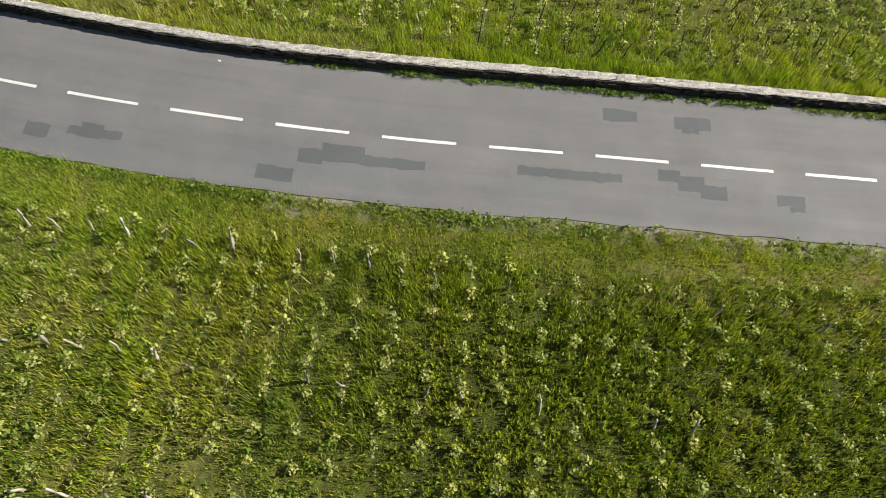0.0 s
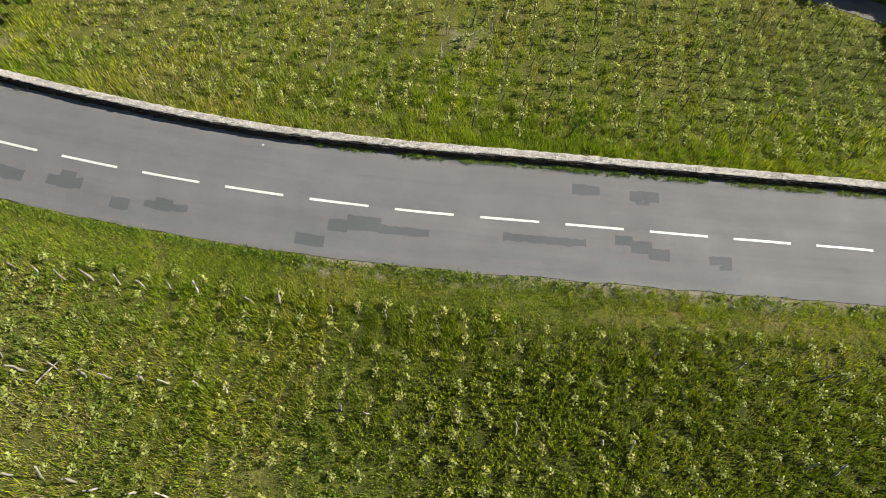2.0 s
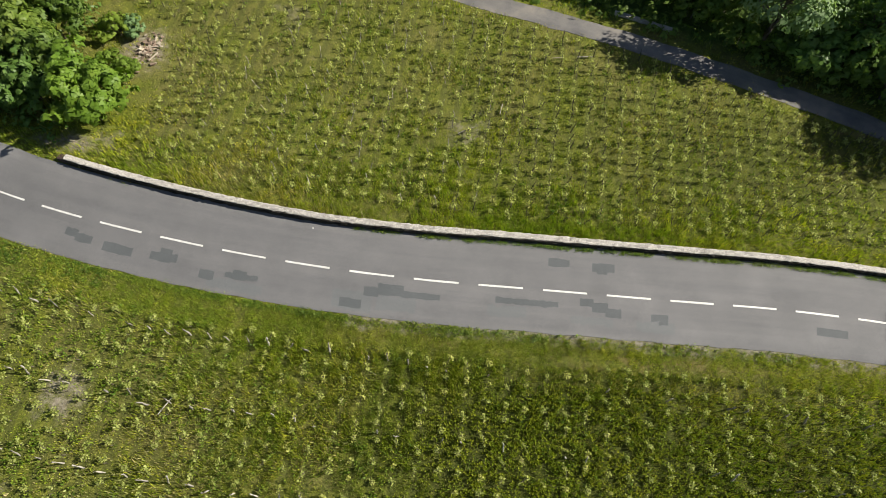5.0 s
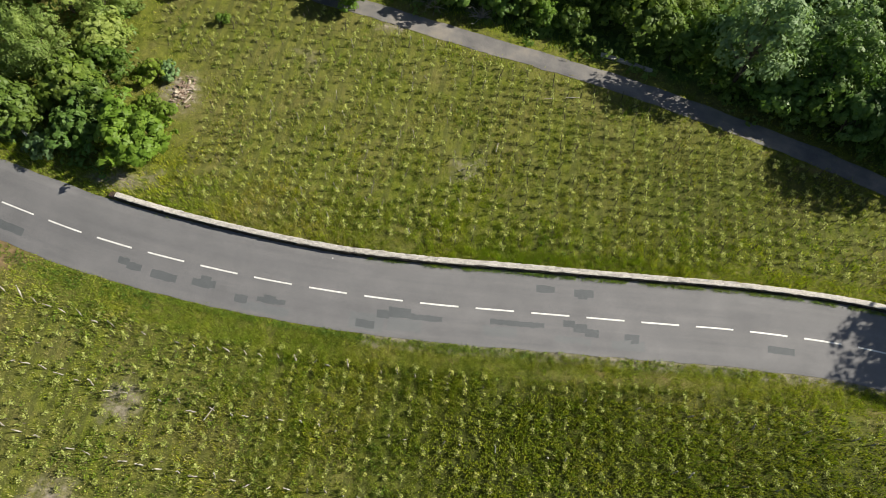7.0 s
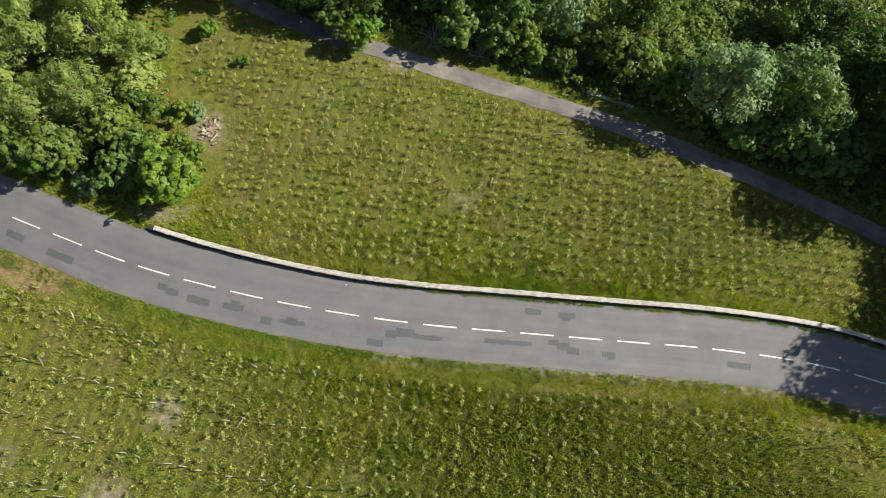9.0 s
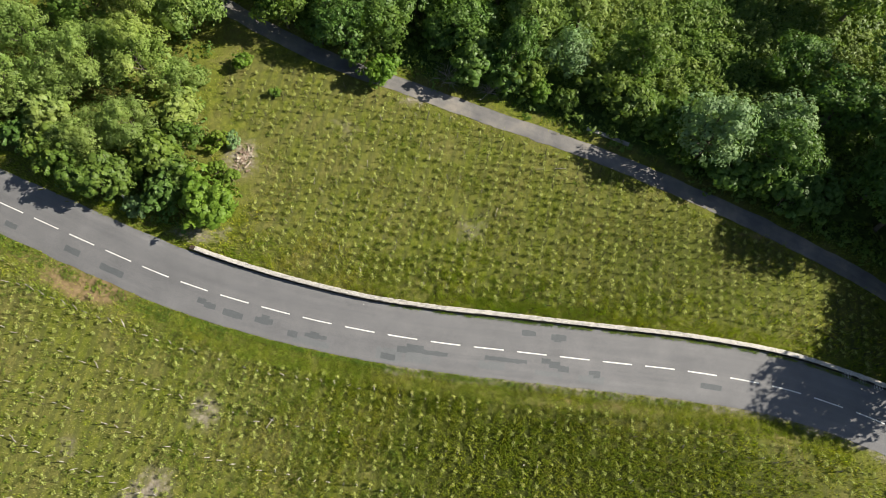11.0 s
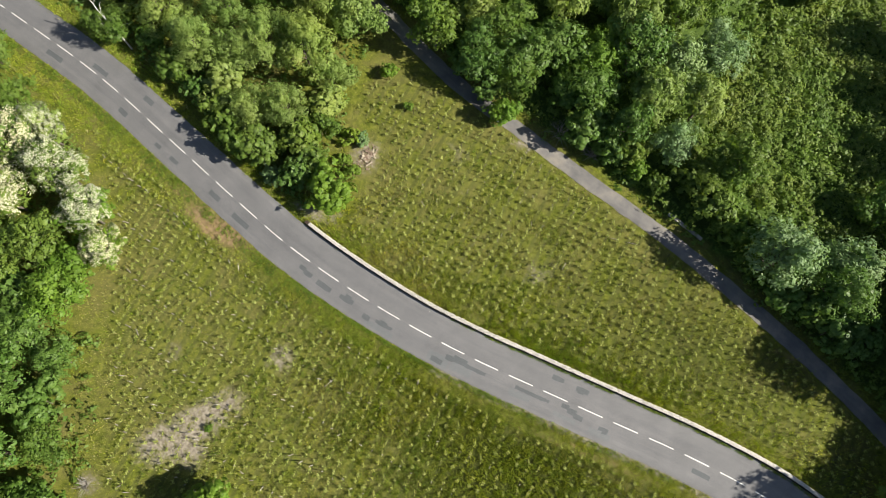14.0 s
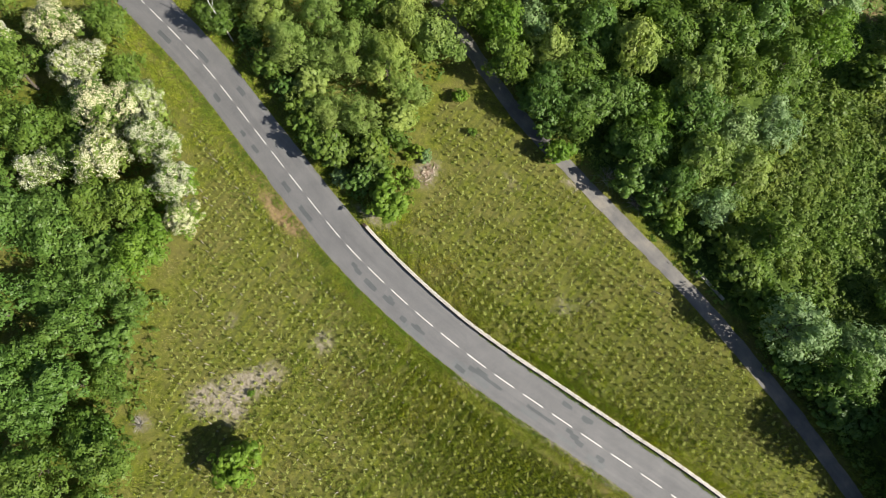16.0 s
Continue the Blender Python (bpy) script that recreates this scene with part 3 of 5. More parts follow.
def leafy_lobes(rng, centres, radii, count, squash=0.85):
    """Places and facings of leaves on lobes that are themselves built of small rounded sprays, the spray of each leaf, and the rounded facing of the spray."""
    per = rng.multinomial(count, radii**2 / (radii**2).sum())
    pts, nrm, spray, round_to, first = [], [], [], [], 0
    for c, r, n in zip(centres, radii, per):
        k = int(np.clip(11 * r**1.2, 5, 20))
        d = rng.normal(size=(k, 3))
        d /= np.linalg.norm(d, axis=1, keepdims=True)
        d[:, 2] = np.abs(d[:, 2]) * np.where(rng.random(k) < 0.85, 1, -0.5)
        mids = c + d * r * rng.uniform(0.55, 0.95, (k, 1)) * [1, 1, squash]
        own = rng.integers(k, size=n)
        e = d[own] * 0.75 + rng.normal(0, 0.6, (n, 3))
        e /= np.linalg.norm(e, axis=1, keepdims=True)
        reach = (r * rng.uniform(0.28, 0.5, k))[own] * rng.uniform(0.7, 1.1, n)
        reach *= np.where(rng.random(n) < 0.06, 1.45, 1.0)
        pts.append(mids[own] + e * reach[:, None] * [1, 1, 0.9])
        nrm.append(e * 0.6 + d[own] * 0.5 + [0, 0, 0.25] + rng.normal(0, 0.22, (n, 3)))
        spray.append(own + first)
        round_to.append(e * 0.55 + d[own] * 0.5 + [0, 0, 0.15] + rng.normal(0, 0.13, (n, 3)))
        first += k
    return np.vstack(pts), np.vstack(nrm), np.concatenate(spray), np.vstack(round_to)


def tree_meshes(seed, height, spread, leaf, count, low=0.3, clumps=34, blossom=0.0, trunks=1):
    """Meshes of a tree on its base: trunk with limbs, crown of leaf clumps, and blossom if any."""
    rng = np.random.default_rng(seed)
    mid = height * (low + 1) / 2
    half = height * (1 - low) / 2
    centres, radii = [], []
    lobes = rng.uniform(0, 2 * math.pi, 3)
    while len(centres) < clumps:
        d = rng.normal(size=3)
        d /= np.linalg.norm(d)
        if d[2] < -0.55:
            continue
        az = math.atan2(d[1], d[0])
        lobe = 0.82 + 0.14 * math.cos(2 * az + lobes[0]) + 0.10 * math.cos(3 * az + lobes[1])
        r = rng.uniform(0.35, 0.98) * lobe
        c = np.array([d[0] * spread * r, d[1] * spread * r, mid + d[2] * half * rng.uniform(0.4, 0.95) - 0.12 * half * rng.random()])
        centres.append(c)
        radii.append(spread * rng.uniform(0.15, 0.33))
    centres, radii = np.array(centres), np.array(radii)
    pieces = []
    for k in range(trunks):
        foot = np.array([rng.normal(0, 0.25), rng.normal(0, 0.25), -0.2]) if trunks > 1 else np.array([0, 0, -0.2])
        top = np.array([rng.normal(0, 0.2 * spread), rng.normal(0, 0.2 * spread), height * 0.8])
        pieces.append(tube(limb_path(rng, foot, top, 0.022 * height, 0.005 * height, 7, 0.05)))
        for c in centres[k::trunks][:6]:
            u = rng.uniform(0.25, 0.6)
            pieces.append(tube(limb_path(rng, foot + (top - foot) * u, c, 0.010 * height, 0.003 * height, 4)))
    wood = mesh_np("trunk", *join(pieces))
    pts, nrm, spray, round_to = leafy_lobes(rng, centres, radii, count)
    size = leaf * rng.uniform(0.6, 1.3, len(pts))
    crown = mesh_np("crown", *leaf_tris(rng, pts, nrm, size), np.repeat(round_to, 3, 0))
    flowers = None
    if blossom:
        lobe_bears = rng.random(len(centres)) < blossom
        spray_bears = rng.random(spray.max() + 1) < 0.58
        own = np.argmin(((pts[:, None, :] - centres[None]) ** 2).sum(2), axis=1)
        high = lobe_bears[own] & spray_bears[spray] & (pts[:, 2] > mid - 0.25 * half)
        p = np.repeat(pts[high], 4, 0)
        p = p + rng.normal(0, 0.13, p.shape) + [0, 0, 0.06]
        flowers = mesh_np("blossom", *leaf_tris(rng, p, np.repeat(nrm[high], 4, 0) + rng.normal(0, 0.45, p.shape) + [0.1, 0, 0.3], 0.19 * rng.uniform(0.6, 1.3, len(p))), np.repeat(np.repeat(round_to[high], 4, 0) + rng.normal(0, 0.25, p.shape), 3, 0))
    return wood, crown, flowers


TREE_KINDS = {
    # name: (seed, height, spread, leaf, count, low, clumps, blossom, trunks)
    "round": (1, 10.0, 5.0, 0.345, 7300, 0.12, 62, 0, 1),
    "tall": (2, 12.0, 4.6, 0.345, 7100, 0.12, 66, 0, 1),
    "broad": (3, 9.0, 5.6, 0.345, 7500, 0.12, 66, 0, 1),
    "loose": (4, 11.0, 5.0, 0.335, 7000, 0.12, 60, 0, 2),
    "acacia": (5, 10.0, 4.6, 0.34, 7200, 0.15, 54, 0.98, 1),
    "acacia_two": (6, 11.0, 5.0, 0.34, 7200, 0.15, 58, 0.96, 1),
    "small": (7, 4.6, 2.9, 0.30, 5600, 0.05, 46, 0, 2),
    "bush": (8, 2.6, 1.9, 0.22, 4200, 0.0, 26, 0, 3),
    "willow": (10, 10.6, 4.8, 0.235, 12500, 0.08, 66, 0, 2),
    "mound": (9, 1.7, 1.7, 0.15, 5200, 0.0, 24, 0, 3),
}
TREE_MESHES = {k: [tree_meshes(v[0] + 20 * j, *v[1:]) for j in range(3)] for k, v in TREE_KINDS.items()}
KIND_WORDS = {"mid": "mid-green leafy", "bright": "bright fresh-green", "yellow": "yellow-green sunlit", "silver": "pale silvery-green", "olive": "olive-green mounded", "dark": "deep dark-green"}
painted = {}


def tinted(me, key, material):
    """One copy of a mesh for each material it wears."""
    k = (me.name, key)
    if k not in painted:
        painted[k] = me.copy()
        painted[k].materials.append(material)
    return painted[k]


def tree(kind, x, y, scale, tone, name="tree", label="", category="tree", group="trees", bark=None, dz=0.0):
    tree_rng = np.random.default_rng(int(abs(x) * 97 + abs(y) * 3571))
    wood, crown, flowers = TREE_MESHES[kind][tree_rng.integers(3)]
    sc = scale * tree_rng.uniform(0.94, 1.06)
    m = pose(x, y, float(land(x, y)) + dz, 0, 0, tree_rng.uniform(0, 360)) @ Matrix.Diagonal((sc * tree_rng.uniform(0.84, 1.14), sc, sc * tree_rng.uniform(0.9, 1.1), 1))
    ob = thing(name, m, label or f"{KIND_WORDS[tone]} broadleaf tree at the edge of the woods", category, group)
    part("trunk", tinted(wood, "pale" if bark else "bark", bark or M_BARK), None, ob)
    leafage = part("crown", tinted(crown, tone, LEAVES[tone]), None, ob)
    if flowers:
        part("blossom", tinted(flowers, "white", M_BLOSSOM), None, leafage, "creamy white blossom clusters")
    return ob


# roadside clump beyond the end of the wall
for kind, x, y, s, tone in [("small", -23.9, 10.6, 1.25, "bright"), ("small", -27.2, 13.4, 0.95, "mid"), ("small", -28.3, 11.6, 0.95, "dark"), ("willow", -33.0, 17.6, 0.72, "yellow"), ("willow", -37.0, 15.8, 0.75, "yellow"), ("small", -35.0, 11.8, 1.15, "mid"), ("willow", -34.7, 26.0, 0.85, "yellow"), ("willow", -39.8, 25.2, 0.85, "yellow"), ("willow", -47.2, 20.6, 0.82, "yellow"), ("willow", -46.8, 27.0, 0.8, "yellow"), ("broad", -31.6, 33.6, 0.8, "yellow"), ("willow", -53.5, 23.6, 0.85, "yellow"), ("willow", -36.8, 33.0, 0.85, "yellow"), ("small", -30.2, 15.2, 1.2, "mid"), ("willow", -42.4, 22.6, 0.75, "yellow"), ("small", -29.8, 21.5, 1.0, "yellow"), ("willow", -30.2, 24.5, 0.6, "yellow"), ("small", -39.0, 13.6, 1.0, "mid"), ("small", -28.8, 18.2, 0.85, "mid"), ("small", -42.3, 18.2, 1.2, "yellow"), ("willow", -60.0, 25.5, 0.85, "yellow"), ("willow", -68.0, 27.5, 0.9, "yellow"), ("tall", -56, 31, 0.9, "dark"), ("broad", -43, 33, 0.9, "mid"), ("broad", -64, 34, 0.9, "mid")]:
    tree(kind, x, y, s, tone, group="roadside trees", label=f"{KIND_WORDS[tone]} tree crowding the north side of the road")
for s, off, sc, tone in ((-36, 7.2, 0.8, "mid"), (-40, 7.0, 0.75, "dark"), (-44, 7.4, 0.95, "mid"), (-48.5, 7.0, 0.8, "dark"), (-53, 7.4, 0.95, "mid"), (-58.5, 7.6, 0.8, "dark"), (-64, 7.4, 0.9, "mid")):
    x, y = ROAD.at(s, off)
    tree("small", x, y, sc, tone, group="roadside trees", label=f"{KIND_WORDS[tone]} small tree crowding the north side of the road")
tree("bush", -31.2, 10.0, 0.85, "silver", "shrub", "pale grey-green shrub beside the asphalt road", "shrub", "shrubs")
tree("bush", -25.0, 29.6, 0.75, "bright", "shrub", "low bright shrub at the meadow corner", "shrub", "shrubs")
tree("bush", -29.0, 27.0, 0.6, "yellow", "shrub", "low yellow-green shrub at the meadow corner", "shrub", "shrubs")
tree("bush", -20.7, 26.2, 0.5, "bright", "sapling", "small lone sapling in the upper vineyard", "sapling", "shrubs")
tree("small", -9.0, 29.8, 0.82, "bright", "shrub", "rounded bush standing beside the farm lane", "shrub", "shrubs")
tree("small", -20.0, -26.4, 1.25, "bright", "tree", "bright green young tree standing alone among vines", "tree", "shrubs")
tree("bush", -24.3, -19.3, 0.32, "bright", "shrub", "tiny bright bush on dry bare ground", "shrub", "shrubs")
# a leaning pale-barked tree over the road
tree("loose", -59.2, 19.0, 0.62, "mid", "birch_tree", "slender pale-barked tree leaning beside the road", "tree", "roadside trees", M_BIRCH)

def leaning_trunk(base, top, label):
    rng = np.random.default_rng(19)
    bx, by = base
    zb = float(land(bx, by))
    end = np.array([top[0] - bx, top[1] - by, top[2]])
    pieces = [tube(limb_path(rng, (0, 0, -0.1), end, 0.13, 0.05, 7, 0.04))]
    for u in (0.45, 0.6, 0.72, 0.85):
        pieces.append(tube(limb_path(rng, end * u, end * u + rng.normal(0, 0.7, 3) + [0, 0, 0.7], 0.05, 0.012, 4, 0.15)))
    ob = thing("dead_tree", pose(bx, by, zb), label, "dead tree")
    part("trunk", mesh_np("dead_trunk", *join(pieces)), M_BIRCH, ob)


leaning_trunk((-57.3, 18.4), (-60.2, 19.2, 7.5), "bare pale dead tree leaning beside the road")

leaning_trunk((-32.3, 10.3), (-35.4, 13.0, 3.4), "bare pale leaning trunk among the roadside shrubs")

# woods beyond the lane
for kind, x, y, s, tone in [("round", -9.6, 34.4, 0.68, "mid"), ("loose", -14.0, 34.8, 0.8, "dark"), ("tall", -21.3, 36.2, 0.8, "mid"), ("round", -25.2, 41.0, 0.9, "bright"), ("tall", -7.7, 46.6, 0.95, "yellow"), ("broad", -6.4, 40.8, 0.85, "dark"), ("broad", 0.6, 36.2, 0.8, "dark"), ("round", 12.4, 34.4, 0.66, "silver"), ("tall", 7.8, 38.8, 0.82, "yellow"), ("tall", 13.6, 40.8, 0.78, "yellow"), ("round", 9.6, 45.6, 0.85, "silver"), ("loose", 13.9, 48.9, 0.8, "silver"), ("tall", 1.9, 47.6, 1.0, "yellow"), ("round", 1.9, 56.0, 1.0, "mid"), ("loose", 10.4, 57.4, 0.9, "mid"), ("broad", -4.7, 53.4, 1.0, "mid"), ("tall", -13.9, 46.2, 0.95, "dark"), ("small", 19.4, 29.6, 1.1, "mid"), ("loose", 27.8, 24.6, 0.92, "silver"), ("loose", 35.6, 23.6, 0.82, "dark"), ("small", 41.2, 20.8, 1.1, "dark"), ("tall", 60.0, 22.0, 1.75, "dark"), ("tall", 48.2, 18.6, 1.2, "dark"), ("round", 17.8, 31.4, 0.6, "mid"), ("tall", 6.5, 33.6, 0.72, "dark"), ("round", 36.4, 28.2, 0.8, "silver"), ("small", 25.0, 28.2, 1.2, "mid"), ("small", 16.4, 31.8, 1.0, "mid"), ("round", -13, 40, 0.8, "mid"), ("tall", -20, 48, 1.0, "mid"), ("broad", -30, 48, 1.0, "dark"), ("round", -27, 56, 1.0, "mid"), ("tall", -12, 57, 1.0, "dark"), ("broad", -38, 42, 0.95, "mid"), ("round", -47, 42, 0.95, "mid"), ("tall", -40, 53, 1.0, "dark"), ("round", -18, 66, 1.0, "mid"), ("tall", -4, 65, 1.0, "yellow"), ("broad", 6, 68, 1.0, "mid"), ("loose", 14, 64.5, 0.9, "bright"), ("round", -56, 44, 1.0, "mid"), ("broad", -8, 76, 1.0, "dark"), ("tall", 3, 78, 1.0, "mid"), ("small", 22.4, 66, 1.2, "mid"), ("round", 26, 74, 0.9, "mid"), ("round", 47.5, 22.6, 0.9, "dark"), ("tall", 55, 25, 1.45, "dark"), ("tall", 58, 32, 1.45, "dark"), ("broad", 62, 19, 1.6, "dark"), ("tall", 53, 38, 1.3, "dark"), ("tall", 48, 48, 1.15, "mid"), ("tall", 47, 57, 1.2, "mid"), ("round", 40, 64, 1.1, "mid"), ("round", 44, 32, 0.85, "dark"), ("broad", 40, 38, 0.8, "dark"), ("round", -30, 66, 1.0, "mid"), ("small", 7.5, 31.6, 0.9, "mid"), ("small", 4.6, 34.0, 0.7, "dark"), ("small", -3.0, 36.0, 0.9, "dark"), ("small", -11.5, 32.2, 0.8, "dark"), ("small", -16.5, 34.6, 0.9, "dark"), ("small", 9.5, 30.2, 0.6, "bright"), ("small", 12.6, 29.6, 0.6, "mid"), ("small", 22.0, 27.4, 0.8, "mid"), ("small", 26.0, 24.6, 0.6, "mid"), ("small", 30.6, 22.9, 1.15, "dark"), ("small", 33.8, 21.4, 1.1, "mid"), ("small", 37.4, 20.3, 1.15, "dark"), ("small", 1.6, 31.8, 1.15, "dark"), ("small", 5.2, 31.2, 0.95, "dark")]:
    tree(kind, x, y, s, tone, group="woodland trees", label=f"{KIND_WORDS[tone]} tree in the woods beyond the lane")
for k, (x, y) in enumerate([(-3, 59), (5, 62), (-9.5, 61), (-16, 53), (-22, 44), (-31, 40.5), (-1.5, 41.5), (6.5, 51.5), (-9, 37.5), (-17.5, 41), (-2, 71), (12, 73), (-24, 61), (-35, 58), (-13, 71), (3.5, 43.8), (-26, 50), (20.5, 34.5), (-44, 47)]):
    tone = ("mid", "dark", "yellow", "mid", "silver", "mid", "bright")[k % 7]
    tree(("round", "tall", "broad", "loose")[k % 4], x, y, 0.78 + 0.05 * (k % 4), tone, group="woodland trees", label=f"{KIND_WORDS[tone]} tree in the woods beyond the lane")
for x, y in [(50.5, 27.5), (52, 21.5), (57, 38)]:
    tree("tall", x, y, 1.3, "dark", group="woodland trees", label="deep dark-green tall tree east of the lane")
# trees at the bend that throw their shade on the road and the vines
for kind, x, y, s, tone in [("round", 49.0, 5.2, 0.85, "mid"), ("tall", 53.0, 10.4, 0.82, "dark"), ("tall", 53.5, 1.8, 1.17, "mid"), ("broad", 58.0, 9.0, 1.35, "mid"), ("tall", 52.0, 17.4, 1.0, "dark"), ("tall", 58.5, 16.8, 1.25, "dark"), ("round", 61, 1.0, 1.1, "mid"), ("tall", 50.0, 19.5, 1.0, "dark"), ("broad", 50, -11.5, 0.55, "mid")]:
    tree(kind, x, y, s, tone, group="trees at the bend", label=f"{KIND_WORDS[tone]} tree behind the wall at the bend")
# blossoming acacias and the woods below them
for kind, x, y, s, tone in [("acacia", -69.9, 1.8, 0.9, "mid"), ("acacia_two", -61.8, -0.6, 0.9, "mid"), ("acacia", -58.8, 3.4, 0.72, "yellow"), ("acacia_two", -53.9, -0.4, 0.8, "mid"), ("acacia", -48.3, -3.6, 0.72, "bright"), ("acacia", -44.4, -6.6, 0.66, "bright"), ("acacia", -64.1, -12.0, 0.85, "mid"), ("acacia_two", -57.8, -5.9, 0.85, "mid"), ("acacia_two", -76, 4.5, 0.9, "mid"), ("acacia", -82, -3, 0.95, "mid")]:
    tree(kind, x, y, s, tone, "acacia_tree", "acacia tree covered in creamy white blossom", "tree", "blossoming acacias")
for kind, x, y, s, tone in [("round", -46.2, -13.2, 0.8, "bright"), ("broad", -56.5, -18.0, 0.95, "dark"), ("broad", -52.0, -23.4, 0.8, "dark"), ("round", -46.6, -24.6, 0.8, "dark"), ("tall", -42.6, -30.6, 0.8, "dark"), ("round", -33.0, -34.4, 0.8, "mid"), ("broad", -38.6, -40.6, 0.9, "mid"), ("round", -69, -8, 0.9, "mid"), ("broad", -55.4, -11.6, 0.75, "mid"), ("tall", -77.0, -3.0, 0.95, "mid"), ("broad", -63, -20, 1.0, "dark"), ("round", -70, -17, 1.0, "dark"), ("tall", -56, -29, 1.0, "dark"), ("broad", -49, -36, 0.95, "dark"), ("round", -45, -47, 1.0, "dark"), ("tall", -64, -30, 1.0, "dark"), ("broad", -33, -47, 0.9, "mid"), ("small", -41.8, -24.4, 1.1, "dark"), ("small", -38.2, -33.4, 1.0, "mid"), ("small", -47.5, -9.2, 1.0, "bright"), ("small", -50.0, -15.0, 1.2, "dark"), ("round", -82, -12, 1.0, "mid"), ("broad", -90, 2, 1.0, "mid"), ("round", -61.5, -7.2, 0.75, "mid"), ("round", -66, -3.4, 0.75, "mid"), ("tall", -51.5, -8.8, 0.7, "mid"), ("round", -60, -15, 0.8, "dark"), ("broad", -51.2, -18.6, 0.75, "dark"), ("round", -47.2, -18.8, 0.7, "dark"), ("round", -42.6, -19.6, 0.6, "dark"), ("tall", -47.5, -29.6, 0.8, "dark"), ("broad", -39.0, -27.6, 0.62, "mid"), ("round", -43.6, -36.4, 0.8, "dark"), ("round", -37.2, -34.6, 0.6, "mid"), ("broad", -30.6, -40.6, 0.7, "mid"), ("round", -73, 10, 0.7, "mid"), ("round", -66, 5.6, 0.6, "mid"), ("tall", -75, -10, 0.9, "mid"), ("round", -37, -52, 0.9, "mid")]:
    tree(kind, x, y, s, tone, group="lower woodland trees", label=f"{KIND_WORDS[tone]} tree in the woods below the vineyard")

# ---- undergrowth, a leafy floor for the woods ----
def undergrowth(seed, n, where, per, leaf, tall, tone, label):
    rng = np.random.default_rng(seed)
    xy = rng.uniform([where[0], where[2]], [where[1], where[3]], (n, 2))
    keep = where[4](xy[:, 0], xy[:, 1])
    xy = xy[keep]
    r = rng.uniform(0.5, 1.6, len(xy))
    h = rng.uniform(*tall, len(xy))
    c = np.column_stack([xy, land(xy[:, 0], xy[:, 1])])
    sprays = 7
    d = rng.normal(size=(len(c) * sprays, 3))
    d[:, 2] = np.abs(d[:, 2])
    d /= np.linalg.norm(d, axis=1, keepdims=True)
    reach = np.repeat(np.column_stack([r, r, h]), sprays, 0)
    mids = np.repeat(c, sprays, 0) + d * reach * rng.uniform(0.6, 1.0, (len(d), 1))
    n = max(1, per // sprays)
    mids, face, ball = np.repeat(mids, n, 0), np.repeat(d, n, 0), np.repeat(reach[:, 0] * rng.uniform(0.28, 0.5, len(d)), n)
    e = face * 0.7 + rng.normal(0, 0.6, face.shape) + [0, 0, 0.2]
    e /= np.linalg.norm(e, axis=1, keepdims=True)
    p = mids + e * (ball * rng.uniform(0.7, 1.1, len(e)))[:, None]
    v, f = leaf_tris(rng, p, e * 0.7 + face * 0.4 + [0, 0, 0.3] + rng.normal(0, 0.22, p.shape), leaf * rng.uniform(0.6, 1.4, len(p)))
    return tagged(part("undergrowth", mesh_np("undergrowth", v, f, np.repeat(e * 0.6 + face * 0.45 + [0, 0, 0.2] + rng.normal(0, 0.13, p.shape), 3, 0)), LEAVES[tone]), label, "undergrowth", kind="stuff")


def in_north(x, y):
    return (LANE.offset(x, y) > 2.3) & (ROAD.offset(x, y) > 5.5)


def in_clump(x, y):
    return (ROAD.offset(x, y) > 5.2) & (x < -26.5 - 0.15 * (y - 12)) & (y < 42) & (LANE.offset(x, y) < -2)


def in_lower(x, y):
    edge = np.interp(y, [-60, -33, -12, -2, 8], [-22, -31.5, -43.5, -50, -62])
    return (x < edge - 0.5) & (ROAD.offset(x, y) < -8)


undergrowth(21, 3400, (-60, 60, 10, 90, in_north), 49, 0.33, (0.5, 1.8), "mid", "tangled green brambles and shrubs in the woods")
undergrowth(22, 900, (-75, -26, 8, 42, in_clump), 40, 0.28, (0.5, 1.6), "dark", "dark shrubs under the roadside trees")
undergrowth(23, 1300, (-95, -26, -60, 8, in_lower), 40, 0.29, (0.5, 1.7), "mid", "shrubs under the lower woods")
undergrowth(24, 2700, (14, 62, 34, 80, lambda x, y: in_north(x, y) & (x > 12 + 0.2 * (y - 34))), 63, 0.26, (0.4, 1.3), "scrub", "sunlit yellow-green bramble thicket")


def dead_bush(x, y, r, label):
    rng = np.random.default_rng(int(abs(x * 10)))
    pieces = []
    for k in range(46):
        d = rng.normal(size=3)
        d[2] = abs(d[2]) + 0.25
        d /= np.linalg.norm(d)
        pieces.append(tube(limb_path(rng, (0, 0, 0), d * r * rng.uniform(0.7, 1.3), 0.03, 0.006, 3, 0.2)))
    ob = thing("dead_shrub", pose(x, y, float(land(x, y))), label, "shrub", "dead shrubs")
    part("branchwork", mesh_np("branchwork", *join(pieces)), M_DEADWOOD, ob)


for x, y, r in [(-1.3, 31.3, 2.3), (3.6, 30.4, 1.9), (-33.6, -30.2, 1.4)]:
    dead_bush(x, y, r, "grey leafless dead shrub at the wood's edge")


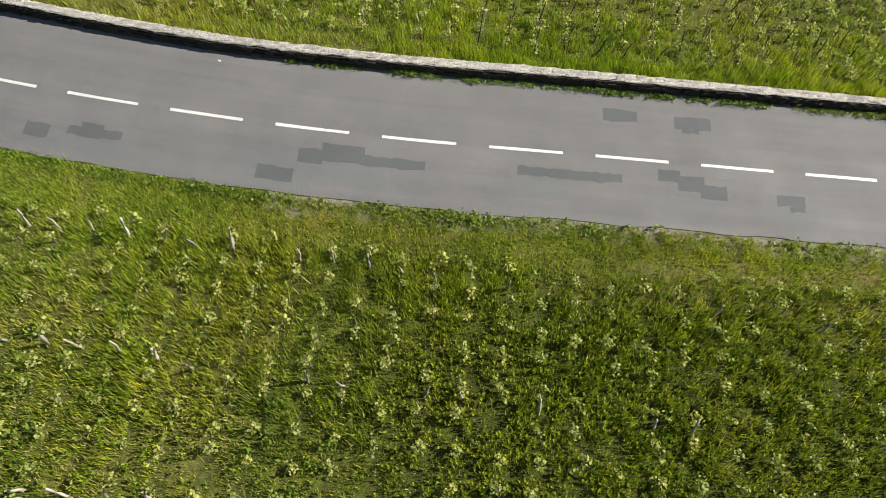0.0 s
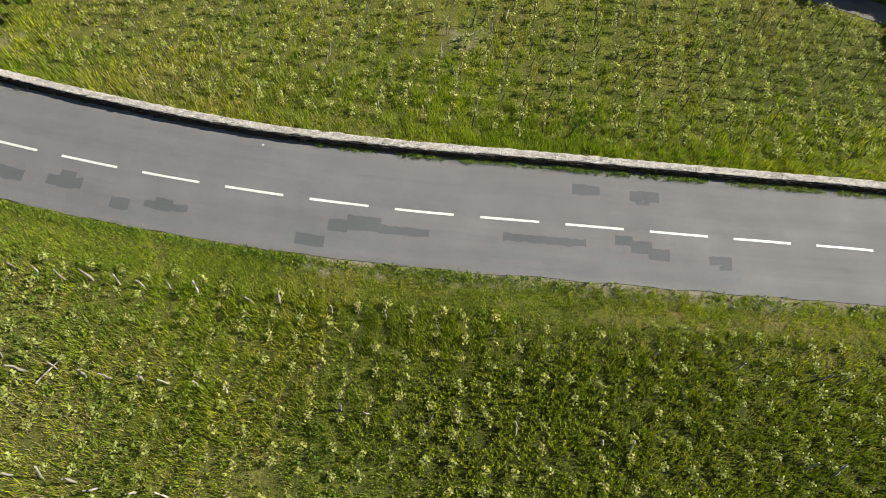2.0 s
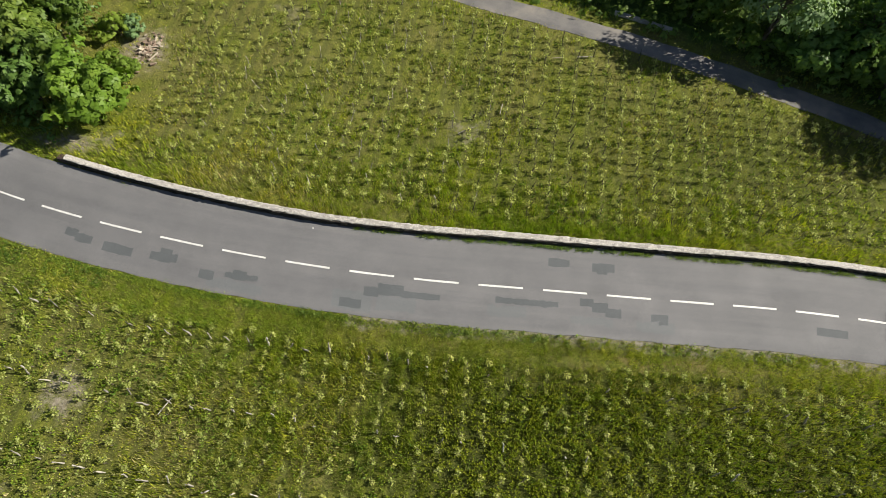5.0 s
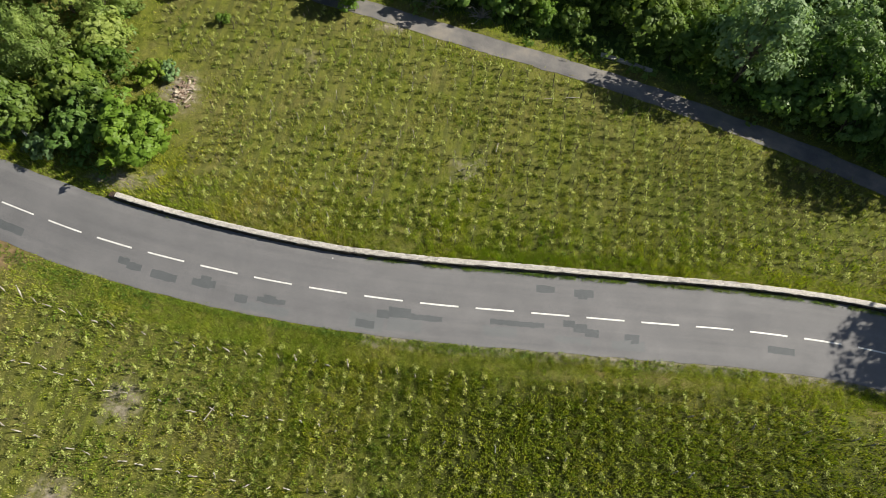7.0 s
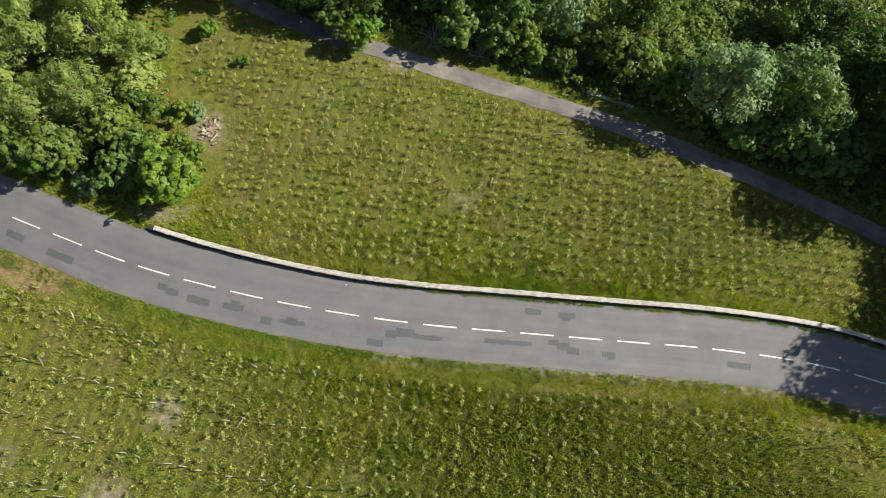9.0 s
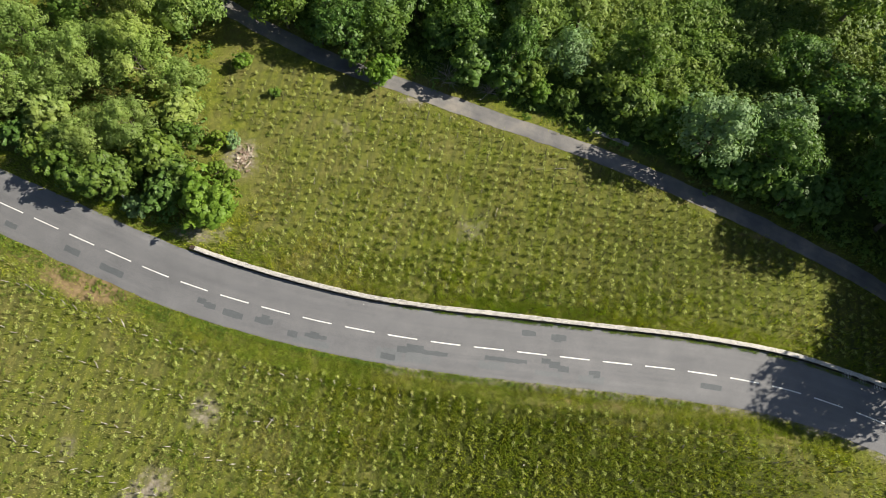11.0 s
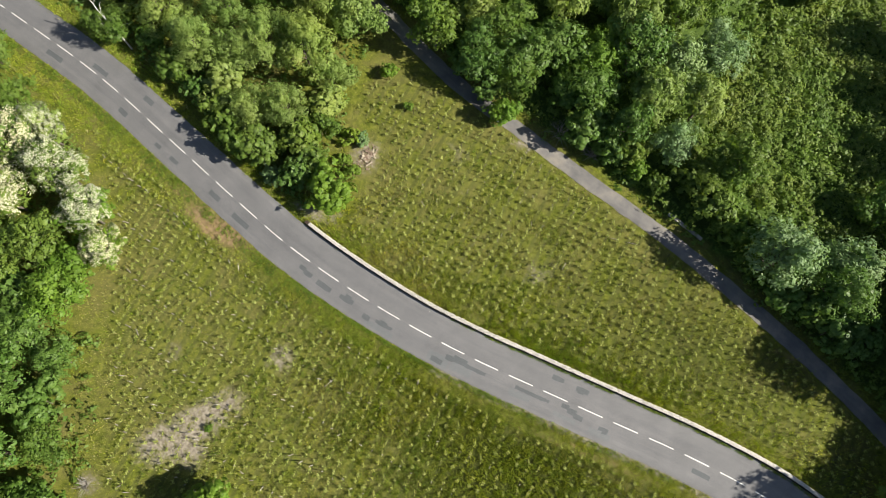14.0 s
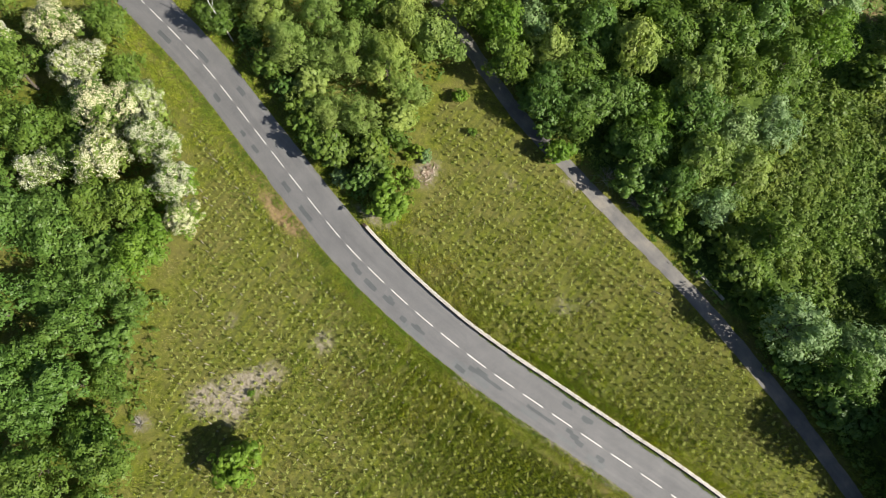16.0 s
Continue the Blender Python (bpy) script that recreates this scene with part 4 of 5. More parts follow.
def dead_conifer(x, y, h):
    rng = np.random.default_rng(91)
    pieces = [tube(limb_path(rng, (0, 0, -0.2), (0.2, 0, h), 0.12, 0.02, 6, 0.03))]
    ends = []
    for k in range(110):
        z = h * rng.uniform(0.1, 0.97)
        az, r = rng.uniform(0, 2 * math.pi), (1.05 - z / h) * 0.42 * h * rng.uniform(0.6, 1.1)
        tip = (r * math.cos(az), r * math.sin(az), z - 0.15 * r)
        pieces.append(tube(limb_path(rng, (0, 0, z), tip, 0.03, 0.008, 3, 0.1)))
        ends += [np.array(tip) * [u, u, 1] + rng.normal(0, 0.13, 3) for u in rng.uniform(0.3, 1.05, 22)]
    ob = thing("dead_conifer", pose(x, y, float(land(x, y))), "brown-grey withered conifer among the brambles", "tree", "woodland trees")
    part("trunk", mesh_np("trunk", *join(pieces)), M_BARK, ob)
    e = np.array(ends)
    part("withered_needles", mesh_np("withered_needles", *leaf_tris(rng, e, rng.normal(0, 0.6, e.shape) + [0, 0, 0.6], 0.2 * rng.uniform(0.6, 1.3, len(e)))), M_WITHERED, ob, "dry brown-grey needles")


dead_conifer(21.9, 36.8, 5.6)

# ---- wall along the road ----
W0, W1, WALL_H = -25.7, 62.0, 0.50


def wall_off(s):
    """Offset of the wall's middle from the road's centre line."""
    return np.interp(s, [-26, -16, -7, 5, 40, 62], [3.46, 3.28, 3.14, 3.29, 3.36, 3.5])


wall = thing("wall_north", pose(0, 0, 0), "old dry-stone wall with pale rough coping along the road", "wall", kind="structure")


def wall_core():
    s = np.arange(W0, W1, 0.5)
    prof = [(-0.20, -0.2), (-0.19, WALL_H - 0.06), (0.19, WALL_H - 0.06), (0.20, -0.2)]
    vs = []
    for off, h in prof:
        o = wall_off(s) + off
        p = ROAD.at(s, 0.0) + (ROAD.at(s, 1.0) - ROAD.at(s, 0.0)) * o[:, None]
        vs.append(np.column_stack([p, land(p[:, 0], p[:, 1]) + h]))
    n = len(s)
    v = np.vstack(vs)
    f = [(j * n + i, j * n + i + 1, (j + 1) * n + i + 1, (j + 1) * n + i) for j in range(3) for i in range(n - 1)]
    f += [(0, n, 2 * n, 3 * n), (n - 1, 4 * n - 1, 3 * n - 1, 2 * n - 1)]
    return mesh_np("core", v, np.array(f))


part("core", wall_core(), M_SHADED_MORTAR, wall, "mortared rubble core, darkened like a shaded face")
wall_rng = np.random.default_rng(31)


def rough_stone(name, sx, sy, sz, jitter, seed):
    bm = box_bm(sx, sy, sz, np.random.default_rng(seed), jitter, 0.14 * min(sx, sy, sz))
    me = bpy.data.meshes.new(name)
    bm.to_mesh(me)
    bm.free()
    return me


def wall_crest():
    """The pale mortared crest: a rough bed with a broken edge."""
    s = np.arange(W0, 58, 0.16)
    rng = np.random.default_rng(33)
    across = np.array([-0.222, -0.212, -0.16, -0.06, 0.06, 0.16, 0.212, 0.222])
    up = np.array([-0.01, 0.03, 0.045, 0.055, 0.055, 0.045, 0.03, -0.01])
    rows = []
    wide = 1 + np.convolve(rng.normal(0, 0.09, len(s)), np.ones(2) / 2, "same")
    for a, h in zip(across, up):
        off = wall_off(s) + a * wide + rng.normal(0, 0.012, len(s))
        p = ROAD.at(s, 0.0) + (ROAD.at(s, 1.0) - ROAD.at(s, 0.0)) * off[:, None]
        rows.append(np.column_stack([p, land(p[:, 0], p[:, 1]) + WALL_H - 0.03 + h + rng.normal(0, 0.009, len(s))]))
    n, k = len(s), len(across)
    f = [(j * n + i, j * n + i + 1, (j + 1) * n + i + 1, (j + 1) * n + i) for j in range(k - 1) for i in range(n - 1)]
    return mesh_np("crest", np.vstack(rows), np.array(f))


part("crest", wall_crest(), M_COPING, wall, "pale rough mortared crest")
COPING = [rough_stone("coping_stone", 1.0, 1.0, 0.075, 0.008, 100 + k) for k in range(9)]
for me in COPING:
    me.materials.append(M_COPING)
for k in range(296):
    s = -20 + 46 * k / 296 + wall_rng.normal(0, 0.05)
    length, wide = wall_rng.uniform(0.2, 0.42), wall_rng.uniform(0.12, 0.2)
    p = ROAD.at(s, wall_off(s) + wall_rng.uniform(-0.11, 0.11))
    ob = part("coping_stone", COPING[wall_rng.integers(9)], None, wall)
    ob.matrix_basis = pose(p[0], p[1], float(land(*p)) + WALL_H - 0.056 + wall_rng.uniform(0, 0.014), wall_rng.normal(0, 1), wall_rng.normal(0, 0.8) + 3.4, math.degrees(ROAD.turn(s)) + wall_rng.normal(0, 9)) @ Matrix.Diagonal((length, wide, 1, 1))
# stones of the road face, in the colour that carries its shade
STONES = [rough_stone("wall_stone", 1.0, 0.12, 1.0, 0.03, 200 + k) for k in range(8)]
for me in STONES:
    me.materials.append(M_SHADED_STONE)
for ds, h in ((-0.2, 0.40), (-0.5, 0.30)):
    p = ROAD.at(W0 + ds, wall_off(W0))
    ob = part("end_block", box_bm(0.34, 0.46, h, np.random.default_rng(int(100 * h)), 0.02, 0.03), M_ENDBLOCK, wall, "dark reddish end block")
    ob.matrix_basis = pose(p[0], p[1], float(land(*p)) - 0.02, 0, 0, math.degrees(ROAD.turn(W0)))
rest_v, rest_f, singles = [], [], 0
for row, (h0, hh) in enumerate([(0.0, 0.17), (0.17, 0.16), (0.33, 0.12)]):
    s = W0 + 0.1
    while s < 56:
        length = wall_rng.uniform(0.25, 0.55)
        p = ROAD.at(s + length / 2, wall_off(s) - 0.20)
        m = pose(p[0], p[1], float(land(*p)) + h0, wall_rng.normal(0, 2), wall_rng.normal(0, 3) + 3.4, math.degrees(ROAD.turn(s)) + wall_rng.normal(0, 2)) @ Matrix.Diagonal((length - 0.015, 1, hh - 0.012, 1))
        me = STONES[wall_rng.integers(8)]
        if -14 < s < 12 and singles < 290:
            ob = part("wall_stone", me, None, wall)
            ob.matrix_basis = m
            singles += 1
        else:
            o = len(rest_v)
            rest_v += [m @ v.co for v in me.vertices]
            for q in me.polygons:
                idx = [i + o for i in q.vertices]
                rest_f += [(idx[0], idx[i], idx[i + 1]) for i in range(1, len(idx) - 1)]
        s += length
tagged(part("wall_stones", mesh_np("wall_stones", np.array(rest_v), np.array(rest_f)), M_SHADED_STONE, wall), kind="stuff")

# ---- vineyards ----
def post_mesh(seed, h, r):
    """A split post, crooked and of uneven section, with a slanting top."""
    rng = np.random.default_rng(seed)
    v, f = tube([((0, 0, -0.15), r), ((rng.normal(0, .015), rng.normal(0, .015), h * 0.35), r * 1.05), ((rng.normal(0, .02), rng.normal(0, .02), h * 0.7), r * 0.9), ((rng.normal(0, .025), 0, h), r * 0.8), ((0, 0, h + 0.012), r * 0.2)])
    grain = rng.uniform(0.7, 1.2, 6)
    slant = rng.uniform(-0.9, 0.9)
    out = []
    for i, p in enumerate(v):
        k = grain[i % 6]
        z = p.z + (slant * p.x if i >= 18 else 0)
        out.append(Vector((p.x * k, p.y * k, z)))
    return out, f


def vine_parts(seed):
    """Trunk and leaves of one low pruned vine."""
    rng = np.random.default_rng(seed)
    h = rng.uniform(0.28, 0.4)
    pieces = [tube([((0, 0, -0.05), 0.03), ((rng.normal(0, .03), rng.normal(0, .03), h * .6), 0.024), ((rng.normal(0, .05), rng.normal(0, .05), h), 0.02)])]
    tips = []
    for k in range(3):
        t = np.array([rng.normal(0, 0.06), rng.normal(0, 0.15), h + rng.uniform(0.08, 0.32)])
        pieces.append(tube([((0, 0, h * 0.9), 0.014), (tuple(t), 0.006)]))
        tips.append(t)
    tips = np.array(tips)
    n = 40
    c = tips[rng.integers(3, size=n)] * [1, 1, 1] + rng.normal(0, 0.075, (n, 3)) - np.column_stack([np.zeros(n), np.zeros(n), rng.uniform(0, 0.25, n)])
    lv = leaf_cloud(rng, c, rng.normal(0, 0.5, (n, 3)) + [0, 0, 0.8], 0.115 * rng.uniform(0.6, 1.3, n), 0.75)
    return join(pieces), lv, pieces[0]


VINES = [vine_parts(300 + k) for k in range(8)]
VINE_ME = [(mesh_np("trunk", *w), mesh_np("leaves", *l)) for w, l, _ in VINES]
POSTS = [post_mesh(400 + k, 1.0, 0.055) for k in range(4)]
POST_ME = [mesh_np("vine_post", *join([p])) for p in POSTS]
STAKES = [post_mesh(420 + k, 1.05, 0.029) for k in range(4)]
STAKE_ME = [mesh_np("vine_stake", *join([p])) for p in STAKES]
for me in POST_ME:
    me.materials.append(M_POST)
for me in STAKE_ME:
    me.materials.append(M_SHADED_STAKE)
PALE_ME = [mesh_np("vine_stake", *join([p])) for p in STAKES]
for me in PALE_ME:
    me.materials.append(M_POST)
for w, l in VINE_ME:
    w.materials.append(M_BARK)
    l.materials.append(M_VINE)
vine_rng = np.random.default_rng(41)


def stamped(pieces, mats):
    """Many copies of small meshes (places, faces), each at its own matrix, as one array pair."""
    vs, fs, o = [], [], 0
    for (v, f), m in zip(pieces, mats):
        a = np.array(m)
        v = np.array([tuple(p) for p in v]) if not isinstance(v, np.ndarray) else v
        vs.append(v @ a[:3, :3].T + a[:3, 3])
        fs.append(np.asarray(f) + o)
        o += len(v)
    return np.vstack(vs), np.vstack(fs)


def grid_rows(inside, line, rows, x1, y0, y1, dy, jx, jy, keep):
    """Places along the vine rows: rows is (x of the first row, y where that holds, lean of the rows)."""
    first, y_at, lean = rows
    out = []
    for x in np.arange(first, x1, ROW_GAP):
        ys = np.arange(y0, y1, dy)
        yy = ys + line(x) + vine_rng.normal(0, jy, len(ys))
        xs = x + lean * (yy - y_at) + vine_rng.normal(0, jx, len(ys))
        ok = inside(xs, yy) & (vine_rng.random(len(ys)) < keep)
        out += [(a, b) for a, b in zip(xs[ok], yy[ok])]
    return np.array(out)


vines_s = grid_rows(south_vines, post_line, ROWS_SOUTH, 48, -56.7, 12, 1.1, 0.03, 0.08, 0.86)
vines_n = grid_rows(north_vines, level_line, ROWS_NORTH, 50, 3.2, 36, 1.05, 0.03, 0.09, 0.86)
posts_s = grid_rows(south_vines, post_line, ROWS_SOUTH, 48, -13 * 4.4, 1, 4.4, 0.05, 0.07, 0.92)
posts_s = posts_s[(posts_s[:, 0] < 3) | (vine_rng.random(len(posts_s)) < 0.45)]
stakes_n = grid_rows(north_vines, level_line, ROWS_NORTH, 50, 3.45, 36, 1.05, 0.06, 0.12, 0.75)
stakes_n = stakes_n[(stakes_n[:, 0] > 4) | (vine_rng.random(len(stakes_n)) < 0.5)]


def lay(places, build_one, build_rest, centre, limit):
    d = np.hypot(places[:, 0] - centre[0], (places[:, 1] - centre[1]))
    order = np.argsort(d)
    for k in order[:limit]:
        build_one(*places[k])
    build_rest(places[order[limit:]])


def base(x, y, tilt, turn=True, size=(0.8, 1.2)):
    sc = vine_rng.uniform(*size)
    return pose(x, y, float(land(x, y)), vine_rng.normal(0, tilt), vine_rng.normal(0, tilt), vine_rng.uniform(0, 360) if turn else vine_rng.normal(0, 15)) @ Matrix.Diagonal((sc, sc, sc, 1))


def vigour(x, y):
    """The upper vineyard's vines are younger and smaller, most of all towards its western end."""
    if y < road_y(x):
        return (0.95, 1.4) if x < -14 or y < -16 else (0.8, 1.2)
    return (0.82, 1.28) if x < 0 else (0.88, 1.35)


def one_vine(x, y):
    k = vine_rng.integers(8)
    ob = thing("vine", base(x, y, 4, False, vigour(x, y)), "low pruned grapevine with yellow-green young leaves", "vine", "vines in the vineyard")
    part("trunk", VINE_ME[k][0], None, ob)
    part("leaves", VINE_ME[k][1], None, ob)


def many_vines(places):
    ms = [base(x, y, 4, False, vigour(x, y)) for x, y in places]
    ks = vine_rng.integers(8, size=len(ms))
    tagged(part("vine_rows", mesh_np("vine_rows", *stamped([VINES[k][1] for k in ks], ms)), M_VINE), "rows of low pruned grapevines in young leaf", "vines", kind="stuff")
    tagged(part("vine_trunks", mesh_np("vine_trunks", *stamped([join([VINES[k][2]]) for k in ks], ms)), M_BARK), "gnarled brown trunks of the vine rows", "vines", kind="stuff")


lay(vines_s, one_vine, many_vines, (2, -9), 190)
lay(vines_n, one_vine, many_vines, (8, 9), 110)


def one_post(x, y):
    ob = part("vine_post", POST_ME[vine_rng.integers(4)], None)
    ob.matrix_basis = base(x, y, 9)
    tagged(ob, "weathered grey wooden post among the vines", "post", "vineyard posts")


def many_posts(places):
    tagged(part("vine_posts", mesh_np("vine_posts", *stamped([join([POSTS[k]]) for k in vine_rng.integers(4, size=len(places))], [base(x, y, 9) for x, y in places])), M_POST), "weathered grey posts of the far vine rows", "posts", kind="stuff")


def one_stake(x, y):
    pale = x < 4 + 3 * math.sin(3 * y)
    ob = part("vine_stake", (PALE_ME if pale else STAKE_ME)[vine_rng.integers(4)], None)
    ob.matrix_basis = base(x, y, 9)
    tagged(ob, "thin pale weathered stake beside a vine" if pale else "thin wooden stake beside a vine, coloured as if shaded", "stake", "vineyard stakes")


def many_stakes(places):
    tagged(part("vine_stakes", mesh_np("vine_stakes", *stamped([join([STAKES[k]]) for k in vine_rng.integers(4, size=len(places))], [base(x, y, 6) for x, y in places])), M_SHADED_STAKE), "thin stakes of the far vine rows, coloured as if shaded", "stakes", kind="stuff")


lay(posts_s, one_post, many_posts, (-6, -9), 240)
lay(stakes_n, one_stake, many_stakes, (3, 9), 290)
for x, y, a, l in [(3.0, 12.4, 35, 1.5), (12.4, 21.2, 10, 1.3), (10.2, 20.8, 12, 1.0), (-14.2, -9.3, 65, 1.4), (5.6, 14.8, 80, 1.1)]:
    v, f = tube([((-l / 2, 0, 0), 0.035), ((0, 0, 0.02), 0.037), ((l / 2, 0, 0), 0.03)])
    ob = part("fallen_stake", mesh_np("fallen_stake", *join([(v, f)])), M_POST)
    ob.matrix_basis = pose(x, y, float(land(x, y)) + 0.22, 0, 6, a)
    tagged(ob, "pale wooden stake lying in the grass", "stake", "fallen stakes")

# ---- grass and weeds ----
def meadow(x, y):
    ro, lo = ROAD.offset(x, y), LANE.offset(x, y)
    woods = (lo > 4.0) | in_lower(x + 2.5, y) | in_clump(x + 1.5, y)
    return ((ro < np.where(x > -3, -3.05, -2.82)) | (ro > 3.55)) & (np.abs(lo) > 1.15) & ~woods


STRAW = [(-33, -14, 16, 14, 0.6), (-16, 24, 12, 8, 0.55), (2, 17, 13, 5, 0.6), (24, 15, 10, 4, 0.5), (-8, 17, 6, 4, 0.3), (2, -24, 26, 9, 0.42), (28, -12, 14, 6, 0.3), (-45, 2, 12, 6, 0.25), (18, -5, 12, 1.2, 0.3)]


def grass(seed, n, box, height, width, blades, label, reach=15, fall=1.9):
    """Tall blades, dense where the camera passes low and broader and sparser towards the woods."""
    rng = np.random.default_rng(seed)
    xy = rng.uniform([box[0], box[2]], [box[1], box[3]], (n, 2))
    away = np.hypot((xy[:, 0] - 2) / 1.35, xy[:, 1] + 4)
    dense = (17 / (17 + np.maximum(0, away - reach))) ** fall
    keep = rng.random(n) < dense
    xy, dense = xy[keep], dense[keep]
    keep = meadow(xy[:, 0], xy[:, 1]) & (rng.random(len(xy)) > np.clip(dryness(xy[:, 0], xy[:, 1]) * 0.8, 0, 0.85))
    xy, dense = xy[keep], dense[keep]
    x, y = xy.T
    lush = np.array([noise.fractal(Vector((a * 0.25, b * 0.25, 3)), 1.0, 2.0, 3) for a, b in xy])
    ro = ROAD.offset(x, y)
    mown = np.where((ro < 0) & (ro > -5.0), 0.5, 1.0) * np.where((x < -8) & (y > 19), 0.6, 1.0) * np.where((ro > 8) | (ro < -16) | ((x < -16) & (ro < -6)), 0.5, 0.9)
    clump = np.array([noise.noise(Vector((a * 1.5, b * 1.5, 11))) + 0.5 * noise.noise(Vector((a * 3.5, b * 3.5, 5))) for a, b in xy])
    near_row = (south_vines(x, y) & (from_row(x, y, ROWS_SOUTH) < 0.24)) | (north_vines(x, y) & (from_row(x, y, ROWS_NORTH) < 0.24))
    mown = mown * np.where(near_row, 0.6, 1.0)
    crowded = blob(x, y, HERBS) > rng.uniform(0.2, 1.2, len(xy))
    keep = ((clump > -0.12) | (rng.random(len(xy)) < 0.3)) & ~(near_row & (rng.random(len(xy)) < np.where((ro > 8) | (ro < -14) | (x < -14), 0.65, 0.3))) & ~(crowded & (rng.random(len(xy)) < 0.45))
    xy, x, y, dense, lush, mown, clump = xy[keep], x[keep], y[keep], dense[keep], lush[keep], mown[keep], clump[keep]
    tall = height * np.clip(1 + 0.6 * lush, 0.3, 1.8) * mown * np.clip(1.05 + 1.0 * clump, 0.4, 1.9)
    c = np.repeat(np.column_stack([xy, land(x, y) - 0.03]), blades, 0)
    k = len(c)
    wide = np.repeat(width / dense**0.5, blades)
    c[:, :2] += rng.normal(0, 1, (k, 2)) * (0.13 * (wide / width))[:, None]
    h = np.repeat(tall, blades) * rng.uniform(0.45, 1.2, k)
    az = rng.uniform(0, 2 * math.pi, k)
    side = np.column_stack([np.cos(az), np.sin(az), np.zeros(k)]) * (wide * rng.uniform(0.6, 1.4, k))[:, None]
    lean = rng.normal(0, 0.22, (k, 2)) + [-0.05, -0.02]
    tip = c + np.column_stack([lean * h[:, None], h])
    v = np.stack([c - side, c + side, tip], 1)
    dull = 0.17 + 0.005 * np.clip(np.hypot(x - 2, y + 4) - 15, 0, 40) + blob(x, y, STRAW) + 0.45 * np.array([noise.fractal(Vector((a * 0.11, b * 0.11, 7)), 1.0, 2.0, 4) for a, b in xy])
    pale = rng.random(k) < np.repeat(np.clip(dull, 0.04, 0.75), blades)
    for name, pick, material, words in (("grass", ~pale, M_GRASS, label), ("straw_grass", pale, M_STRAW, "dry straw-coloured grass over the vineyard slope")):
        q = v[pick].reshape(-1, 3)
        tagged(part(name, mesh_np(name, q, np.arange(len(q)).reshape(-1, 3)), material), words, "grass", kind="stuff")


grass(51, 1150000, (-95, 60, -60, 64), 0.40, 0.018, 4, "tall unmown grass over the vineyard slope")
grass(52, 150000, (-24, 30, -26, 20), 0.34, 0.016, 4, "dense green grass beside the road and vines", 10, 4.0)


def turf(seed, n, s0, s1, o0, o1, height, width, label):
    """Short turf in a band along the road."""
    rng = np.random.default_rng(seed)
    s, o = rng.uniform(s0, s1, n), rng.uniform(o0, o1, n)
    p = ROAD.at(s, 0.0) + (ROAD.at(s, 1.0) - ROAD.at(s, 0.0)) * o[:, None]
    p = p[rng.random(n) > np.clip(dryness(p[:, 0], p[:, 1]) * 0.8, 0, 0.88)]
    c = np.repeat(np.column_stack([p, land(p[:, 0], p[:, 1]) - 0.02]), 4, 0)
    k = len(c)
    c[:, :2] += rng.normal(0, 0.09, (k, 2))
    tuft = np.repeat([noise.noise(Vector((a * 1.6, b * 1.6, 2))) + 0.6 * noise.noise(Vector((a * 4, b * 4, 6))) for a, b in p], 4)
    h = height * rng.uniform(0.4, 1.3, k) * np.clip(1.0 + 1.3 * tuft, 0.3, 2.4)
    az = rng.uniform(0, 2 * math.pi, k)
    side = np.column_stack([np.cos(az), np.sin(az), np.zeros(k)]) * (width * rng.uniform(0.6, 1.4, k))[:, None]
    v = np.stack([c - side, c + side, c + np.column_stack([rng.normal(0, 0.35, (k, 2)) * h[:, None], h])], 1).reshape(-1, 3)
    return tagged(part("turf", mesh_np("turf", v, np.arange(3 * k).reshape(k, 3)), M_TURF), label, "grass", kind="stuff")


turf(54, 24000, -24, 44, -5.2, -2.9, 0.17, 0.016, "short yellow-green turf on the road verge")
turf(55, 11000, -78, -24, -6.6, -2.72, 0.16, 0.034, "rough turf on the upper road verge")
turf(57, 6000, 2, 46, 3.62, 5.1, 0.13, 0.016, "short golden turf behind the wall")
turf(56, 3500, -80, -26, 3.1, 5.2, 0.22, 0.03, "rough turf under the roadside trees")


def strip_weeds(seed, n, s0, s1, o0, o1, size, tall, label):
    """A leafy band of weeds along the road, in uneven clumps."""
    rng = np.random.default_rng(seed)
    s, o = rng.uniform(s0, s1, n), rng.uniform(o0, o1, n)
    lush = np.array([noise.fractal(Vector((a * 0.5, 4, seed)), 1.0, 2.0, 3) for a in s])
    keep = lush + rng.normal(0, 0.2, n) > -0.12
    s, o, lush = s[keep], o[keep], lush[keep]
    p = ROAD.at(s, 0.0) + (ROAD.at(s, 1.0) - ROAD.at(s, 0.0)) * o[:, None]
    c = np.repeat(np.column_stack([p, land(p[:, 0], p[:, 1]) + 0.02]), 9, 0)
    k = len(c)
    c += np.column_stack([rng.normal(0, 0.07, (k, 2)), rng.uniform(0.02, 1, k) * np.repeat(tall * np.clip(0.8 + lush, 0.3, 1.6), 9)])
    v, f = leaf_cloud(rng, c, rng.normal(0, 0.5, (k, 3)) + [0, 0, 0.7], size * rng.uniform(0.5, 1.4, k), 0.55)
    return tagged(part("weeds", mesh_np("weeds", v, f), M_WEED), label, "weeds", kind="stuff")


strip_weeds(63, 2600, -4.5, 44, 2.80, 3.02, 0.075, 0.12, "weeds growing at the foot of the wall")
strip_weeds(68, 1500, -24, 6, -3.25, -2.84, 0.09, 0.16, "green weeds fringing the asphalt edge")
strip_weeds(65, 2400, -76, -20, -4.1, -2.9, 0.11, 0.22, "leafy green growth along the roadside ditch")
strip_weeds(66, 260, -7, 26, -3.5, -2.82, 0.12, 0.3, "scattered weed clumps on the road's edge")


